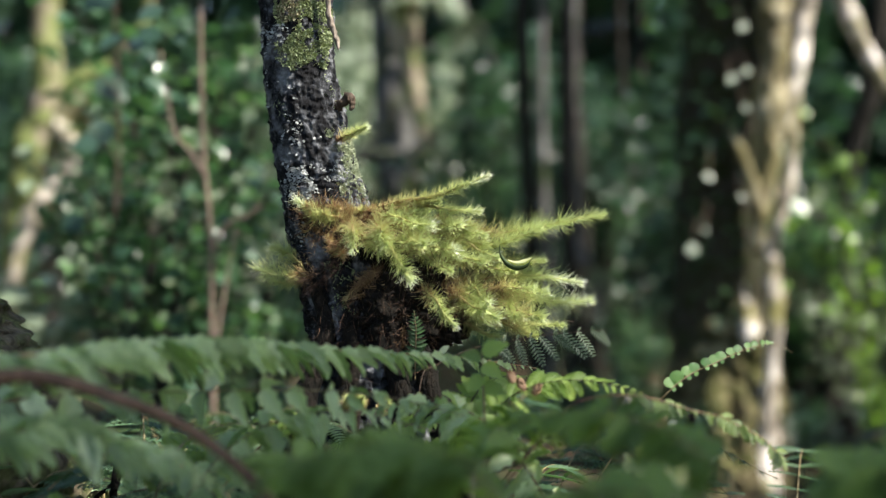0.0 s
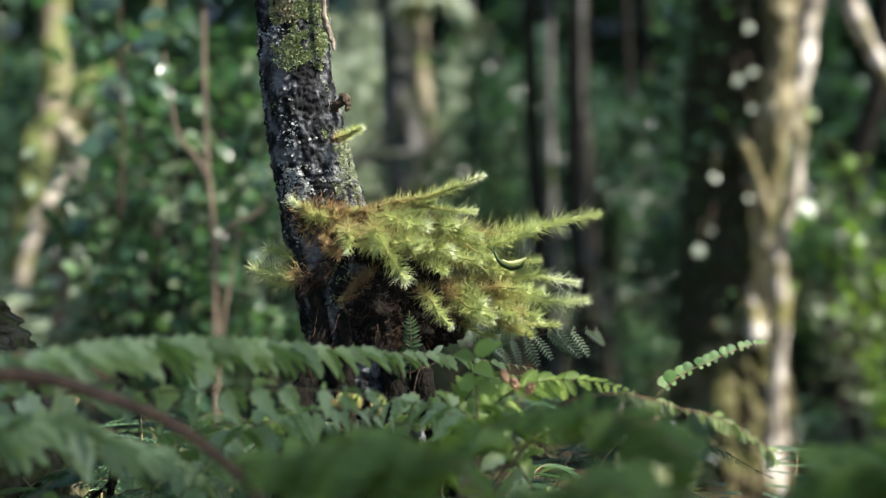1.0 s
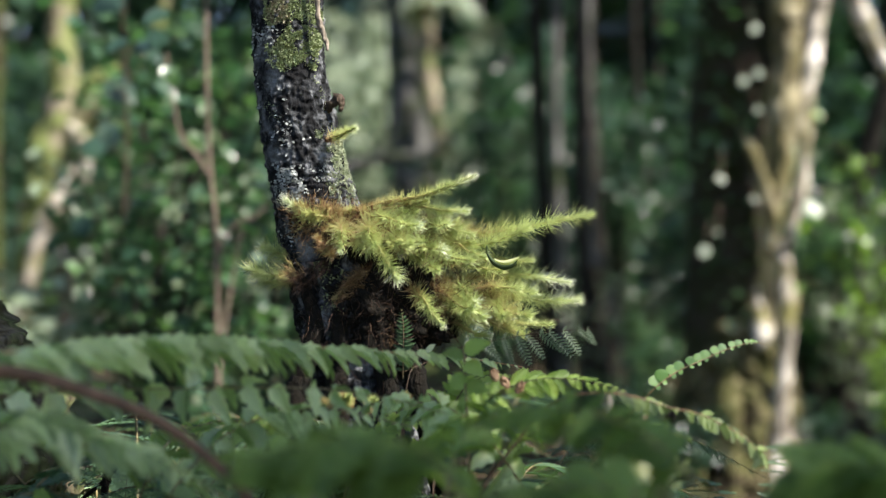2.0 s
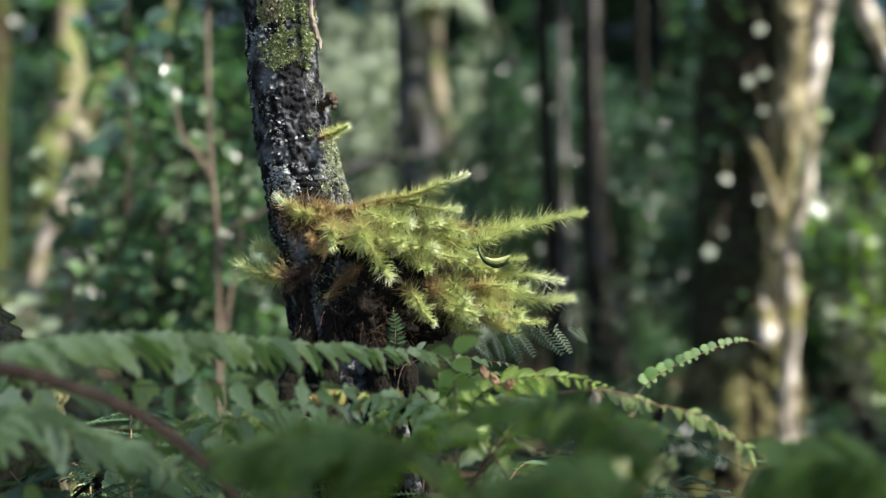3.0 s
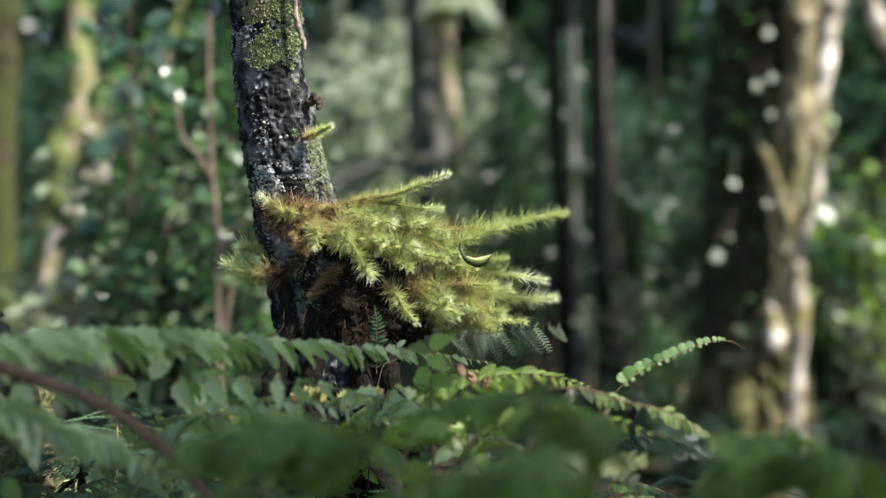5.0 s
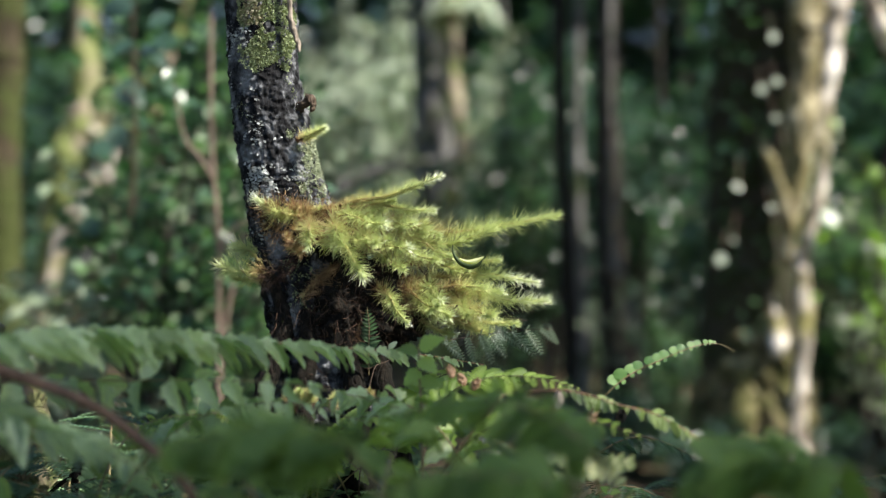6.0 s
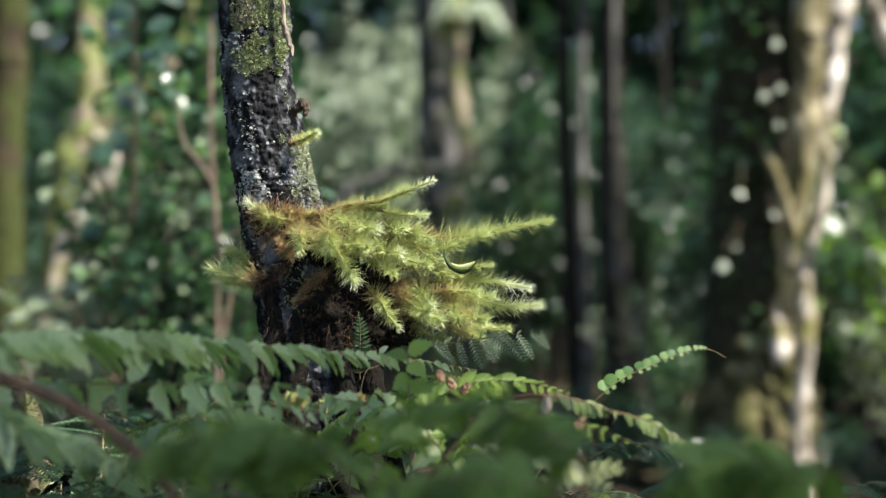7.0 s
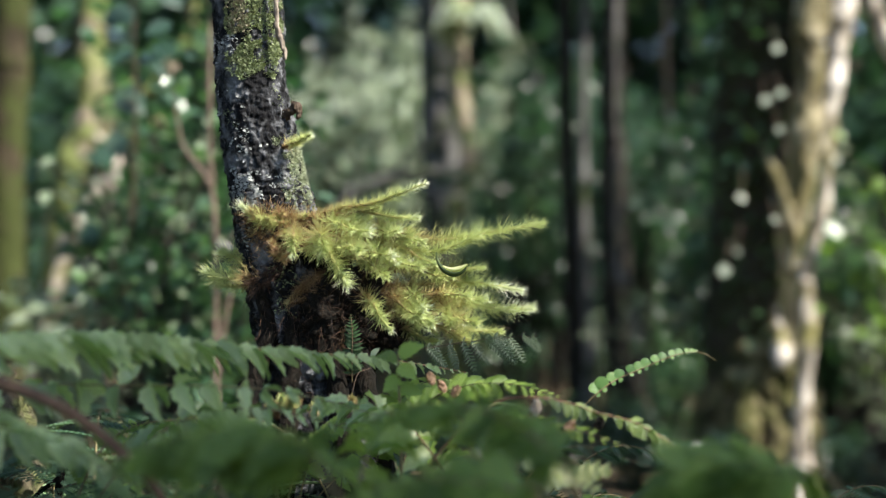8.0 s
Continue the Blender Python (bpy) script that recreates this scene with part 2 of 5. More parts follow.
def spline(P, n):
    """A smooth line of n points through the rows of P."""
    P = np.asarray(P, dtype=float)
    Q = np.vstack([2 * P[0] - P[1], P, 2 * P[-1] - P[-2]])
    u = np.linspace(0, len(P) - 1 - 1e-9, n)
    i, t = u.astype(int), (u % 1)[:, None]
    a, b, c, d = Q[i], Q[i + 1], Q[i + 2], Q[i + 3]
    return 0.5 * (2 * b + (c - a) * t + (2 * a - 5 * b + 4 * c - d) * t ** 2 + (3 * b - a - 3 * c + d) * t ** 3)


def unit(v):
    return v / np.maximum(np.linalg.norm(v, axis=-1, keepdims=True), 1e-9)


def frames_along(C):
    """Tangents and two cross directions along a line, without twist."""
    T = unit(np.gradient(C, axis=0))
    ref = np.array([0.0, 1.0, 0.0]) if abs(T[0][1]) < 0.8 else np.array([1.0, 0, 0])
    A = np.zeros_like(T)
    a = unit(ref - T[0] * np.dot(ref, T[0]))
    for k in range(len(T)):
        a = unit(a - T[k] * np.dot(a, T[k]))
        A[k] = a
    return T, A, np.cross(T, A)


def tube(P, n=16, sides=8, rough=0.0, freq=6.0):
    """A tapered, rounded stem along rows of (x, y, z, radius); rough: knobbly by that share of its radius."""
    S = spline(P, n)
    C, r = S[:, :3], np.maximum(S[:, 3], 0.0004)
    T, A, B = frames_along(C)
    w = np.linspace(0, 2 * math.pi, sides, endpoint=False)
    ring = A[:, None] * np.cos(w)[None, :, None] + B[:, None] * np.sin(w)[None, :, None]
    k = np.ones((n, sides))
    if rough:
        for i in range(n):
            for j in range(sides):
                q = Vector(C[i] + ring[i, j] * r[i])
                k[i, j] += rough * (noise.noise(q * freq) + 0.5 * noise.noise(q * freq * 2.7))
    V = (C[:, None] + ring * (r[:, None] * k)[:, :, None]).reshape(-1, 3)
    i, j = np.meshgrid(np.arange(n - 1), np.arange(sides), indexing="ij")
    a, b = (i * sides + j).ravel(), (i * sides + (j + 1) % sides).ravel()
    F = np.stack([a, b, b + sides, a + sides], 1)
    V = np.vstack([V, C[0], C[-1]])
    e = np.arange(sides)
    cap0 = np.stack([(e + 1) % sides, e, np.full(sides, n * sides)], 1)
    o = (n - 1) * sides
    cap1 = np.stack([o + e, o + (e + 1) % sides, np.full(sides, n * sides + 1)], 1)
    return V, [F, cap0, cap1]


LEAF_V = np.array([(0, 0, 0), (-.30, .28, .05), (-.26, .68, .03), (0, 1, -.10), (.26, .68, .03), (.30, .28, .05), (0, .30, 0), (0, .68, -.03)], dtype=float)
LEAF_F = [np.array([(0, 6, 1), (0, 5, 6), (2, 7, 3), (7, 4, 3)]), np.array([(1, 6, 7, 2), (6, 5, 4, 7)])]


def scatter(V0, F0, pos, along, up, size, width=1.0):
    """Copies of a small shape, joined: each at pos, its y axis along, its z axis near up."""
    y = unit(along)
    x = unit(np.cross(y, up))
    z = np.cross(x, y)
    size = np.asarray(size, dtype=float)[:, None, None]
    V = V0[None, :, 0:1] * x[:, None] * width + V0[None, :, 1:2] * y[:, None] + V0[None, :, 2:3] * z[:, None]
    V = V * size + pos[:, None]
    o = (np.arange(len(pos)) * len(V0))[:, None, None]
    return V.reshape(-1, 3), [(f[None] + o).reshape(-1, f.shape[1]) for f in F0]


def leaves(rng, pos, size, lo=0.7, hi=1.3, droop=0.35, width=1.0, out=None):
    n = len(pos)
    a = rng.uniform(0, 2 * math.pi, n)
    along = np.stack([np.cos(a), np.sin(a), rng.normal(-droop, 0.35, n)], 1)
    if out is not None:
        along = along * 0.7 + unit(out) * 0.8
    up = np.stack([rng.normal(0, 0.5, n), rng.normal(0, 0.5, n), np.ones(n)], 1)
    return scatter(LEAF_V, LEAF_F, pos, along, up, size * rng.uniform(lo, hi, n), width)


def part(name, me, material, parent=None, label=""):
    """One mesh object, under a thing or a part if given; its mesh is in world places."""
    if material and not me.materials:
        me.materials.append(material)
    ob = new(name, me)
    if parent:
        ob.parent = parent
        if parent.parent is None:
            ob.matrix_parent_inverse = parent.matrix_basis.inverted()
    return tagged(ob, label)


def thing(name, place, label, category, group="", kind=""):
    ob = new(name)
    ob.empty_display_size = 0.1
    ob.location = place
    ob.matrix_basis = Matrix.Translation(place)
    return tagged(ob, label, category, group, kind)


# ---- ground ----
def ground_z(x, y):
    """A low bank in front, a hollow behind it, and a wooded slope far off."""
    s = min(max((y - 2.6) / 7.0, 0), 1)
    z = 0.98 - 1.08 * s * s * (3 - 2 * s)
    far = max(0.0, y - 24)
    z += 14 * (1 - math.exp(-(far / 26) ** 1.6)) if far else 0
    z += 0.05 * noise.noise(Vector((x * 0.9, y * 0.9, 3.0))) + 0.25 * noise.noise(Vector((x * 0.12, y * 0.12, 8.0))) * min(1, abs(y - 1.5) / 6)
    return z


def build_ground():
    def steps(lo, hi, c):
        fine = np.arange(-8, 8.01, 0.25) + c
        a = c - 8 - np.cumsum(np.geomspace(0.4, 40, 22))[::-1]
        b = c + 8 + np.cumsum(np.geomspace(0.4, 40, 22))
        return np.concatenate([a, fine, b])
    xs, ys = steps(0, 0, 0), steps(0, 0, 6)
    V = np.array([(x, y, ground_z(x, y)) for y in ys for x in xs])
    w = len(xs)
    i, j = np.meshgrid(np.arange(len(ys) - 1), np.arange(w - 1), indexing="ij")
    a = (i * w + j).ravel()
    g = part("ground", make_mesh("ground", V, [np.stack([a, a + 1, a + 1 + w, a + w], 1)]), LITTER)
    tagged(g, "dark forest soil with leaf litter and moss", "ground", kind="structure")


build_ground()

# shafts kept clear in the added canopy so sun lands on chosen spots: middle and radius
GAPS = [((-0.05, 2.45, 1.77), 0.29), ((2.62, 10.4, 3.3), 0.28), ((2.50, 10.4, 2.5), 0.28), ((2.45, 10.4, 1.9), 0.25), ((2.48, 10.4, 1.0), 0.2), ((-0.6, 21.1, 5.0), 0.6), ((-.45, 21.1, 3.8), .35), ((-1.3, 26, 5.2), 2.0),
        ((-3.22, 11.7, 2.57), .2), ((-3.6, 11.7, 2.0), .22), ((-3.45, 11.7, 2.68), .2), ((-3.10, 11.7, 3.07), .2), ((-3.42, 11.7, 3.2), .2), ((-2.86, 11.7, 2.78), .14), ((-3.48, 11.7, 2.35), .2), ((0.46, 20.9, 5.08), 0.18), ((0.60, 20.9, 4.60), 0.12), ((0.64, 20.9, 3.97), 0.20), ((0.74, 20.9, 3.47), 0.10), ((1.0, 14.8, 3.6), .1), ((1.05, 14.8, 1.9), .1), ((3.35, 11.6, 2.0), 0.9), ((-1.0, 5.6, 1.9), 0.12), ((-.75, 5.9, 1.6), .1), ((-1.3, 5.8, 2.5), .12),
        ((-2.0, 8.5, 2.8), .5), ((-1.4, 9.0, 3.0), .4), ((-2.6, 25, 3.5), 1.2), ((4.5, 24.0, 3.0), 0.8), ((-6.0, 22.0, 4.0), 1.6), ((-3.0, 12.0, 3.2), 0.8), ((-2.0, 9.0, 2.5), 0.5), ((-.62, 1.66, 1.48), -.08), ((.10, 1.5, 1.44), -.08), ((2.29, 10.4, 1.05), .0), ((2.2, 10.3, .15), .05), ((2.32, 10.3, .5), -.03),
        ((.42, 2.22, 1.465), .0), ((.36, 2.22, 1.44), -.03), ((.27, 1.9, 1.35), -.06), ((.38, 2.02, 1.39), -.05), ((.20, 2.0, 1.425), -.1), ((1.9, 24, 1.3), 1.3), ((1.2, 16, 1.0), .5), ((1.7, 12.3, .9), .25), ((1.8, 17.2, 1.0), .8), ((3.6, 13, 2.3), .6), ((3.1, 11.3, 1.6), .4), ((2.6, 22.5, 2.0), .9), ((1.3, 13.2, 1.1), .1), ((1.8, 12.8, .8), .05), ((1.0, 14.8, 2.8), .0), ((.06, 2.04, 1.48), -.11), ((-.56, 1.69, 1.49), -.02), ((-.10, 2.07, 1.475), -.19), ((-2.3, 25.5, 5.2), 2.2), ((-2.9, 26.0, 3.8), 1.2), ((2.40, 10.4, .62), .10), ((2.39, 10.4, .2), .14), ((2.25, 10.4, 1.0), -.06), ((2.44, 10.4, .55), -.02)]
CLIMBER_SPOTS = [(2.132, 10.15, 3.28), (2.051, 10.15, 2.90), (2.153, 10.15, 2.95), (2.153, 10.15, 2.686), (1.881, 10.15, 2.184), (1.767, 10.15, 1.654), (2.126, 10.15, 2.033), (1.857, 10.15, 1.79),
                 (2.582, 10.15, 2.65), (2.445, 10.15, 1.389), (2.747, 10.15, 1.227), (2.542, 10.15, 1.964), (2.929, 10.15, 1.727), (2.867, 10.15, 2.301)]
CLIMBER_SIZE = [.085, .08, .075, .06, .075, .10, .05, .045, .10, .08, .09, .16, .08, .12]
GAPS += [(c, .08) for c in CLIMBER_SPOTS]
SUN_A = np.array(SUN)
_g = np.random.default_rng(77)
for _k in range(70):
    _y = _g.uniform(5, 30)
    GAPS.append(((_g.uniform(-.42, .42) * _y + .3, _y, _g.uniform(.3, 1.6 + .16 * _y)), _g.uniform(.12, .22 + .012 * _y)))


def keep_gaps(pos, margin=0.0, first=999):
    ok = np.ones(len(pos), dtype=bool)
    for c, r in GAPS[:first]:
        d = pos - np.array(c)
        s = d @ SUN_A
        off = np.linalg.norm(d - s[:, None] * SUN_A, axis=1)
        ok &= ~((off < r + margin) & (s > 0.8))
    return ok


# ---- canopy trees, added mostly out of view to shade the scene: trunk, limbs and crown ----
def canopy_tree(rng, x, y, h, r, spread, n_leaf, bark, leaf, label, low=0.45):
    z0 = ground_z(x, y) - 0.1
    t = thing("tree", (x, y, z0), label, "tree")
    lean = rng.normal(0, 0.35, 2)
    top = np.array((x + lean[0], y + lean[1], z0 + h))
    P = [(x, y, z0, r * 1.7), (x + lean[0] * .1, y + lean[1] * .1, z0 + .4, r * 1.15), (x + lean[0] * .4, y + lean[1] * .4, z0 + h * .45, r * .9), (*top, r * .25)]
    trunk = part("trunk", make_mesh("trunk", *tube(P, 22, 14, 0.12, 2.0)), bark, t)
    pos = []
    for k in range(9):
        u = rng.uniform(low, 0.97)
        a = rng.uniform(0, 2 * math.pi)
        b = np.array((x, y, z0)) + (top - np.array((x, y, z0))) * u
        e = b + np.array((math.cos(a), math.sin(a), rng.uniform(0.15, 0.6))) * spread * rng.uniform(0.5, 1.0)
        m = (b + e) / 2 + np.array((0, 0, 0.25))
        if keep_gaps(np.array([b + (e - b) * q for q in np.linspace(0, 1, 9)]), .15).all():
            part("limb", make_mesh("limb", *tube([(*b, r * .35), (*m, r * .22), (*e, r * .06)], 8, 6)), bark, t)
        for q in range(7):
            c = m + (e - m) * rng.uniform(0, 1.1) + rng.normal(0, spread * 0.16, 3)
            pos.append(c + rng.normal(0, 1, (n_leaf // 63, 3)) * np.array((.4, .4, .25)) * spread * 0.28)
    pos = np.concatenate(pos)
    pos = pos[keep_gaps(pos, 0.2)]
    pos = pos[pos[:, 2] > z0 + h * 0.33]
    part("crown", make_mesh("crown", *leaves(rng, pos, 0.24, width=1.5), smooth=False), leaf, t)
    return t


def build_canopy():
    rng = np.random.default_rng(5)
    spots = []
    for gy in np.arange(-7, 34, 3.4):
        for gx in np.arange(-11, 15, 3.4):
            x, y = gx + rng.uniform(-1, 1), gy + rng.uniform(-1, 1)
            if y < 2.5 and abs(x + 1.6) < 4.6:
                continue
            ahead = y > -1 and abs(x) < 0.55 * max(y, 0) + 1.4
            if ahead and (y < 24 or rng.random() < .6):
                continue
            way = np.array([(x, y, z) for z in np.arange(1, 13, .4)])
            if keep_gaps(way, .4, 9).all():
                spots.append((x, y))
    # Unseen dense crown, added to keep direct sun off the near plants.
    canopy_tree(np.random.default_rng(51), 3.5, -.75, 8, .08, 2.0, 2700, GREY_BARK, LEAF_DARK, "dense tree added out of view to block the sun", .6)
    for x, y in spots:
        h = rng.uniform(8, 13)
        own = np.random.default_rng(int(abs(x) * 1000 + abs(y) * 77777))
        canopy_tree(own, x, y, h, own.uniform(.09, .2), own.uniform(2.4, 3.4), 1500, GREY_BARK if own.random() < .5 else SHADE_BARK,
                    LEAF_DARK if own.random() < .5 else LEAF_MID, "tall forest tree added as shading canopy")


build_canopy()


# ---- the large tree with pale climbing roots ----
def build_big_tree():
    x, y = 2.12, 10.95
    z0 = ground_z(x, y) - 0.1
    t = thing("strangler_tree", (x, y, z0), "large dark tree wrapped in pale sunlit climbing roots", "tree")
    part("trunk", make_mesh("trunk", *tube([(2.12, y, z0, .55), (2.12, y, .3, .42), (2.12, y, 1.2, .36), (2.14, y, 3.0, .34), (2.2, y, 6, .3), (2.3, y, 11, .2)], 60, 40, .16, 3)), DIM_MOSS, t, "mossy trunk darkened in colour for shade")
    roots = [
        (WARM_BARK, "mossy yellowish root toned down for half shade", [(2.62, 10.75, 6.0, .12), (2.44, 10.42, 3.71, .138), (2.41, 10.40, 3.33, .120), (2.42, 10.40, 3.03, .108), (2.40, 10.40, 2.78, .128), (2.38, 10.38, 2.57, .112), (2.36, 10.38, 2.27, .092), (2.33, 10.38, 2.06, .076), (2.31, 10.38, 1.85, .062), (2.30, 10.40, 1.69, .048), (2.30, 10.45, 1.60, .016)]),
        (PALE_BARK, "pale knobbly root", [(2.90, 10.7, 5.0, .09), (2.67, 10.45, 3.71, .10), (2.63, 10.42, 3.42, .088), (2.61, 10.42, 3.21, .08), (2.58, 10.40, 2.95, .066), (2.545, 10.38, 2.74, .062), (2.49, 10.40, 2.57, .045), (2.44, 10.45, 2.4, .02)]),
        (PALE_BARK, "pale root running to the ground", [(2.38, 10.50, 1.75, .022), (2.42, 10.44, 1.56, .05), (2.42, 10.42, 1.43, .072), (2.42, 10.42, 1.22, .084), (2.41, 10.42, 1.01, .070), (2.41, 10.42, .76, .058), (2.385, 10.42, .51, .072), (2.38, 10.42, .25, .086), (2.36, 10.40, -.04, .11), (2.34, 10.36, z0, .15)]),
        (PALE_BARK, "thin pale root", [(2.62, 10.50, 2.95, .02), (2.59, 10.43, 2.74, .034), (2.56, 10.40, 2.55, .040), (2.55, 10.40, 2.28, .044), (2.52, 10.40, 2.11, .055), (2.47, 10.40, 1.94, .055), (2.44, 10.40, 1.77, .050), (2.42, 10.44, 1.61, .02)]),
        (WARM_BARK, "mossy side root", [(2.11, 10.56, 2.62, .018), (2.15, 10.40, 2.45, .044), (2.20, 10.34, 2.27, .040), (2.25, 10.32, 2.10, .048), (2.28, 10.32, 1.94, .048), (2.30, 10.42, 1.73, .02)]),
        (PALE_BARK, "white drop-shaped root knob", [(2.23, 10.56, 1.40, .008), (2.23, 10.44, 1.22, .038), (2.23, 10.40, 1.08, .074), (2.23, 10.40, .99, .066), (2.235, 10.55, .90, .01)]),
    ]
    for bark, label, P in roots:
        part("climbing_root", make_mesh("climbing_root", *tube(P, 60, 20, .34, 6)), bark, t, label)
    part("trunk_foot", make_mesh("trunk_foot", *tube([(2.16, 10.96, 1.35, .30), (2.16, 10.94, 1.05, .375), (2.15, 10.92, .6, .42), (2.14, 10.90, .2, .48), (2.12, 10.88, z0, .58)], 60, 70, .22, 6)), BROWN_MOSS, t, "mossy flare of the trunk's foot, mottled with painted dapples")
    for P in ([(2.05, 10.66, 1.05, .02), (2.03, 10.52, .80, .07), (2.0, 10.47, .50, .08), (2.04, 10.45, .25, .09), (2.0, 10.32, z0, .14)],
              [(2.20, 10.66, .90, .02), (2.18, 10.50, .63, .06), (2.22, 10.44, .42, .09), (2.19, 10.42, .21, .09), (2.22, 10.30, z0, .13)],
              [(2.03, 10.60, .98, .03), (2.08, 10.48, .91, .045), (2.14, 10.45, .83, .055), (2.20, 10.48, .70, .04)],
              [(1.84, 10.76, .6, .03), (1.80, 10.62, .3, .06), (1.70, 10.42, z0, .10)]):
        part("buttress_root", make_mesh("buttress_root", *tube(P, 40, 18, .6, 8)), BROWN_MOSS, t, "mossy buttress root")
    part("limb", make_mesh("limb", *tube([(2.3, 10.9, 4.7, .10), (2.79, 10.5, 3.94, .06), (2.91, 10.5, 3.64, .066), (3.03, 10.5, 3.37, .07), (3.15, 10.5, 3.13, .062), (3.43, 10.5, 2.71, .05), (3.9, 10.4, 2.3, .03)], 30, 12, .15, 6)), PALE_BARK, t, "pale drooping limb")
    rng = np.random.default_rng(11)
    n = 420
    a = rng.uniform(math.pi * 0.9, math.pi * 1.6, n)
    z = .6 + 4.2 * rng.random(n) ** .6
    pos = np.stack([2.12 + .45 * np.cos(a) + rng.normal(0, .07, n), 10.95 + .45 * np.sin(a), z], 1)
    for c, size in zip(CLIMBER_SPOTS, CLIMBER_SIZE):
        far = np.array((2.15 + (c[0] - 2.15) * .6, 10.62, c[2] + .25))
        part("climber_stem", make_mesh("climber_stem", *tube([(*far, .008), (*(far * .5 + np.array(c) * .5 + (0, 0, .06)), .006), (*c, .004)], 8, 5)), DARK_TWIG, t)
        along = np.array([(rng.uniform(.6, 1) * rng.choice((-1, 1)), -.3, -.6)])
        p = np.array([c]) - along * size * .45
        # The whitish leaves stand in for sun glints, enlarged and paled to read bright.
        part("leaf", make_mesh("leaf", *scatter(LEAF_V, LEAF_F, p, along, SUN_A[None] + (0, -.9, 0), np.array([size]), 1.25)), LEAF_LIME if c[0] > 2.56 or size == .08 and c[2] < 2 else LEAF_HAZE, t, "climber leaf set as a bright sunlit spot")
    part("climber_foliage", make_mesh("climber_foliage", *leaves(rng, pos, .085, width=1.3, out=np.stack([np.cos(a), np.sin(a), np.zeros(n)], 1))), LEAF_MID, t, "small glossy climber leaves")


build_big_tree()


# ---- slender trunks in the middle distance ----
def slim_tree(P, bark, label, sides=14, rough=.12):
    x, y = P[-1][0], P[-1][1]
    z0 = ground_z(x, y) - .1
    t = thing("forest_tree", (x, y, z0), label, "tree")
    rng = np.random.default_rng(int(x * 100 + y * 1000))
    last, first = P[-1], P[0]
    top = np.array((first[0] + (first[0] - P[1][0]) * .5, first[1], first[2] + 6))
    part("trunk", make_mesh("trunk", *tube([(*top, first[3] * .4)] + P + [(last[0], last[1], z0, last[3] * 1.5)], 60, sides, rough, 4)), bark, t)
    pos = []
    for k in range(6):
        b = np.array(first[:3]) + (top - np.array(first[:3])) * rng.uniform(.45, .98)
        a = rng.uniform(0, 6.28)
        e = b + np.array((math.cos(a), math.sin(a), .5)) * rng.uniform(.7, 1.5)
        part("limb", make_mesh("limb", *tube([(*b, first[3] * .3), (*((b + e) / 2 + (0, 0, .1)), first[3] * .2), (*e, .008)], 8, 6)), bark, t)
        pos.append(e + rng.normal(0, .4, (60, 3)))
    pos = np.concatenate(pos)
    part("crown", make_mesh("crown", *leaves(rng, pos[keep_gaps(pos, .2)], .2, width=1.4), smooth=False), LEAF_DARK, t)
    return t


slim_tree([(.98, 14.9, 4.4, .05), (1.0, 14.9, 2.5, .055), (1.06, 14.9, 1.4, .055), (1.10, 14.9, .44, .06)], GREY_BARK, "slender pale grey forest trunk")
slim_tree([(1.32, 15.3, 4.4, .12), (1.36, 15.3, 2.5, .15), (1.46, 15.3, .5, .18)], SHADE_BARK, "straight forest trunk, bark darkened for shade")
slim_tree([(.80, 15.6, 4.6, .08), (.88, 15.6, 2.5, .09), (1.0, 15.6, .4, .11)], SHADE_BARK, "straight forest trunk with shade in its bark colour")
slim_tree([(2.15, 17.5, 4.4, .04), (2.3, 17.5, 2.9, .05), (2.05, 17.5, 1.6, .05), (2.1, 17.5, .4, .07)], SHADE_BARK, "slender grey trunk darkened for shade among foliage")
slim_tree([(-1.03, 22, 6.29, .27), (-.98, 22, 5.2, .30), (-.91, 22, 4.11, .33), (-.83, 22, 3.02, .34), (-.74, 22, 1.94, .36), (-.70, 22, .6, .4)], GREY_BARK, "grey trunk patched with moss")
slim_tree([(-.68, 21.3, 5.96, .22), (-.71, 21.3, 5.35, .21), (-.67, 21.3, 4.82, .19), (-.60, 21.3, 4.38, .17), (-.50, 21.3, 3.94, .15), (-.42, 21.3, 3.51, .13), (-.50, 21.3, 3.1, .11), (-.66, 21.3, 2.4, .13), (-.7, 21.3, .5, .2)], MOSSY_BARK, "crooked trunk covered in yellow moss")
slim_tree([(0.14, 21, 5.83, .032), (0.44, 21, 5.14, .032), (0.59, 21, 4.66, .032), (0.67, 21, 4.27, .032), (0.65, 21, 3.97, .032), (0.72, 21, 3.50, .032), (0.80, 21, 2.89, .032), (0.89, 21, 1.86, .032)], GREY_BARK, "thin crooked pale dappled trunk")
slim_tree([(-3.1, 9.0, 3.51, .115), (-3.1, 9.0, 2.91, .12), (-3.12, 9.0, 2.17, .12), (-3.09, 9.0, 1.44, .125), (-3.08, 9.0, .7, .14)], GREEN_BARK, "brown trunk covered in green moss")
slim_tree([(1.30, 14.20, 2.15, .035), (1.43, 14.20, 1.57, .035), (1.55, 14.20, 0.99, .035), (1.71, 14.20, 0.36, .035)], GREY_BARK, "thin leaning pale grey trunk")
slim_tree([(4.2, 13.5, 4.2, .10), (3.9, 13.5, 2.5, .11), (3.7, 13.5, .5, .13)], SHADE_BARK, "leaning brown trunk darkened for shade")


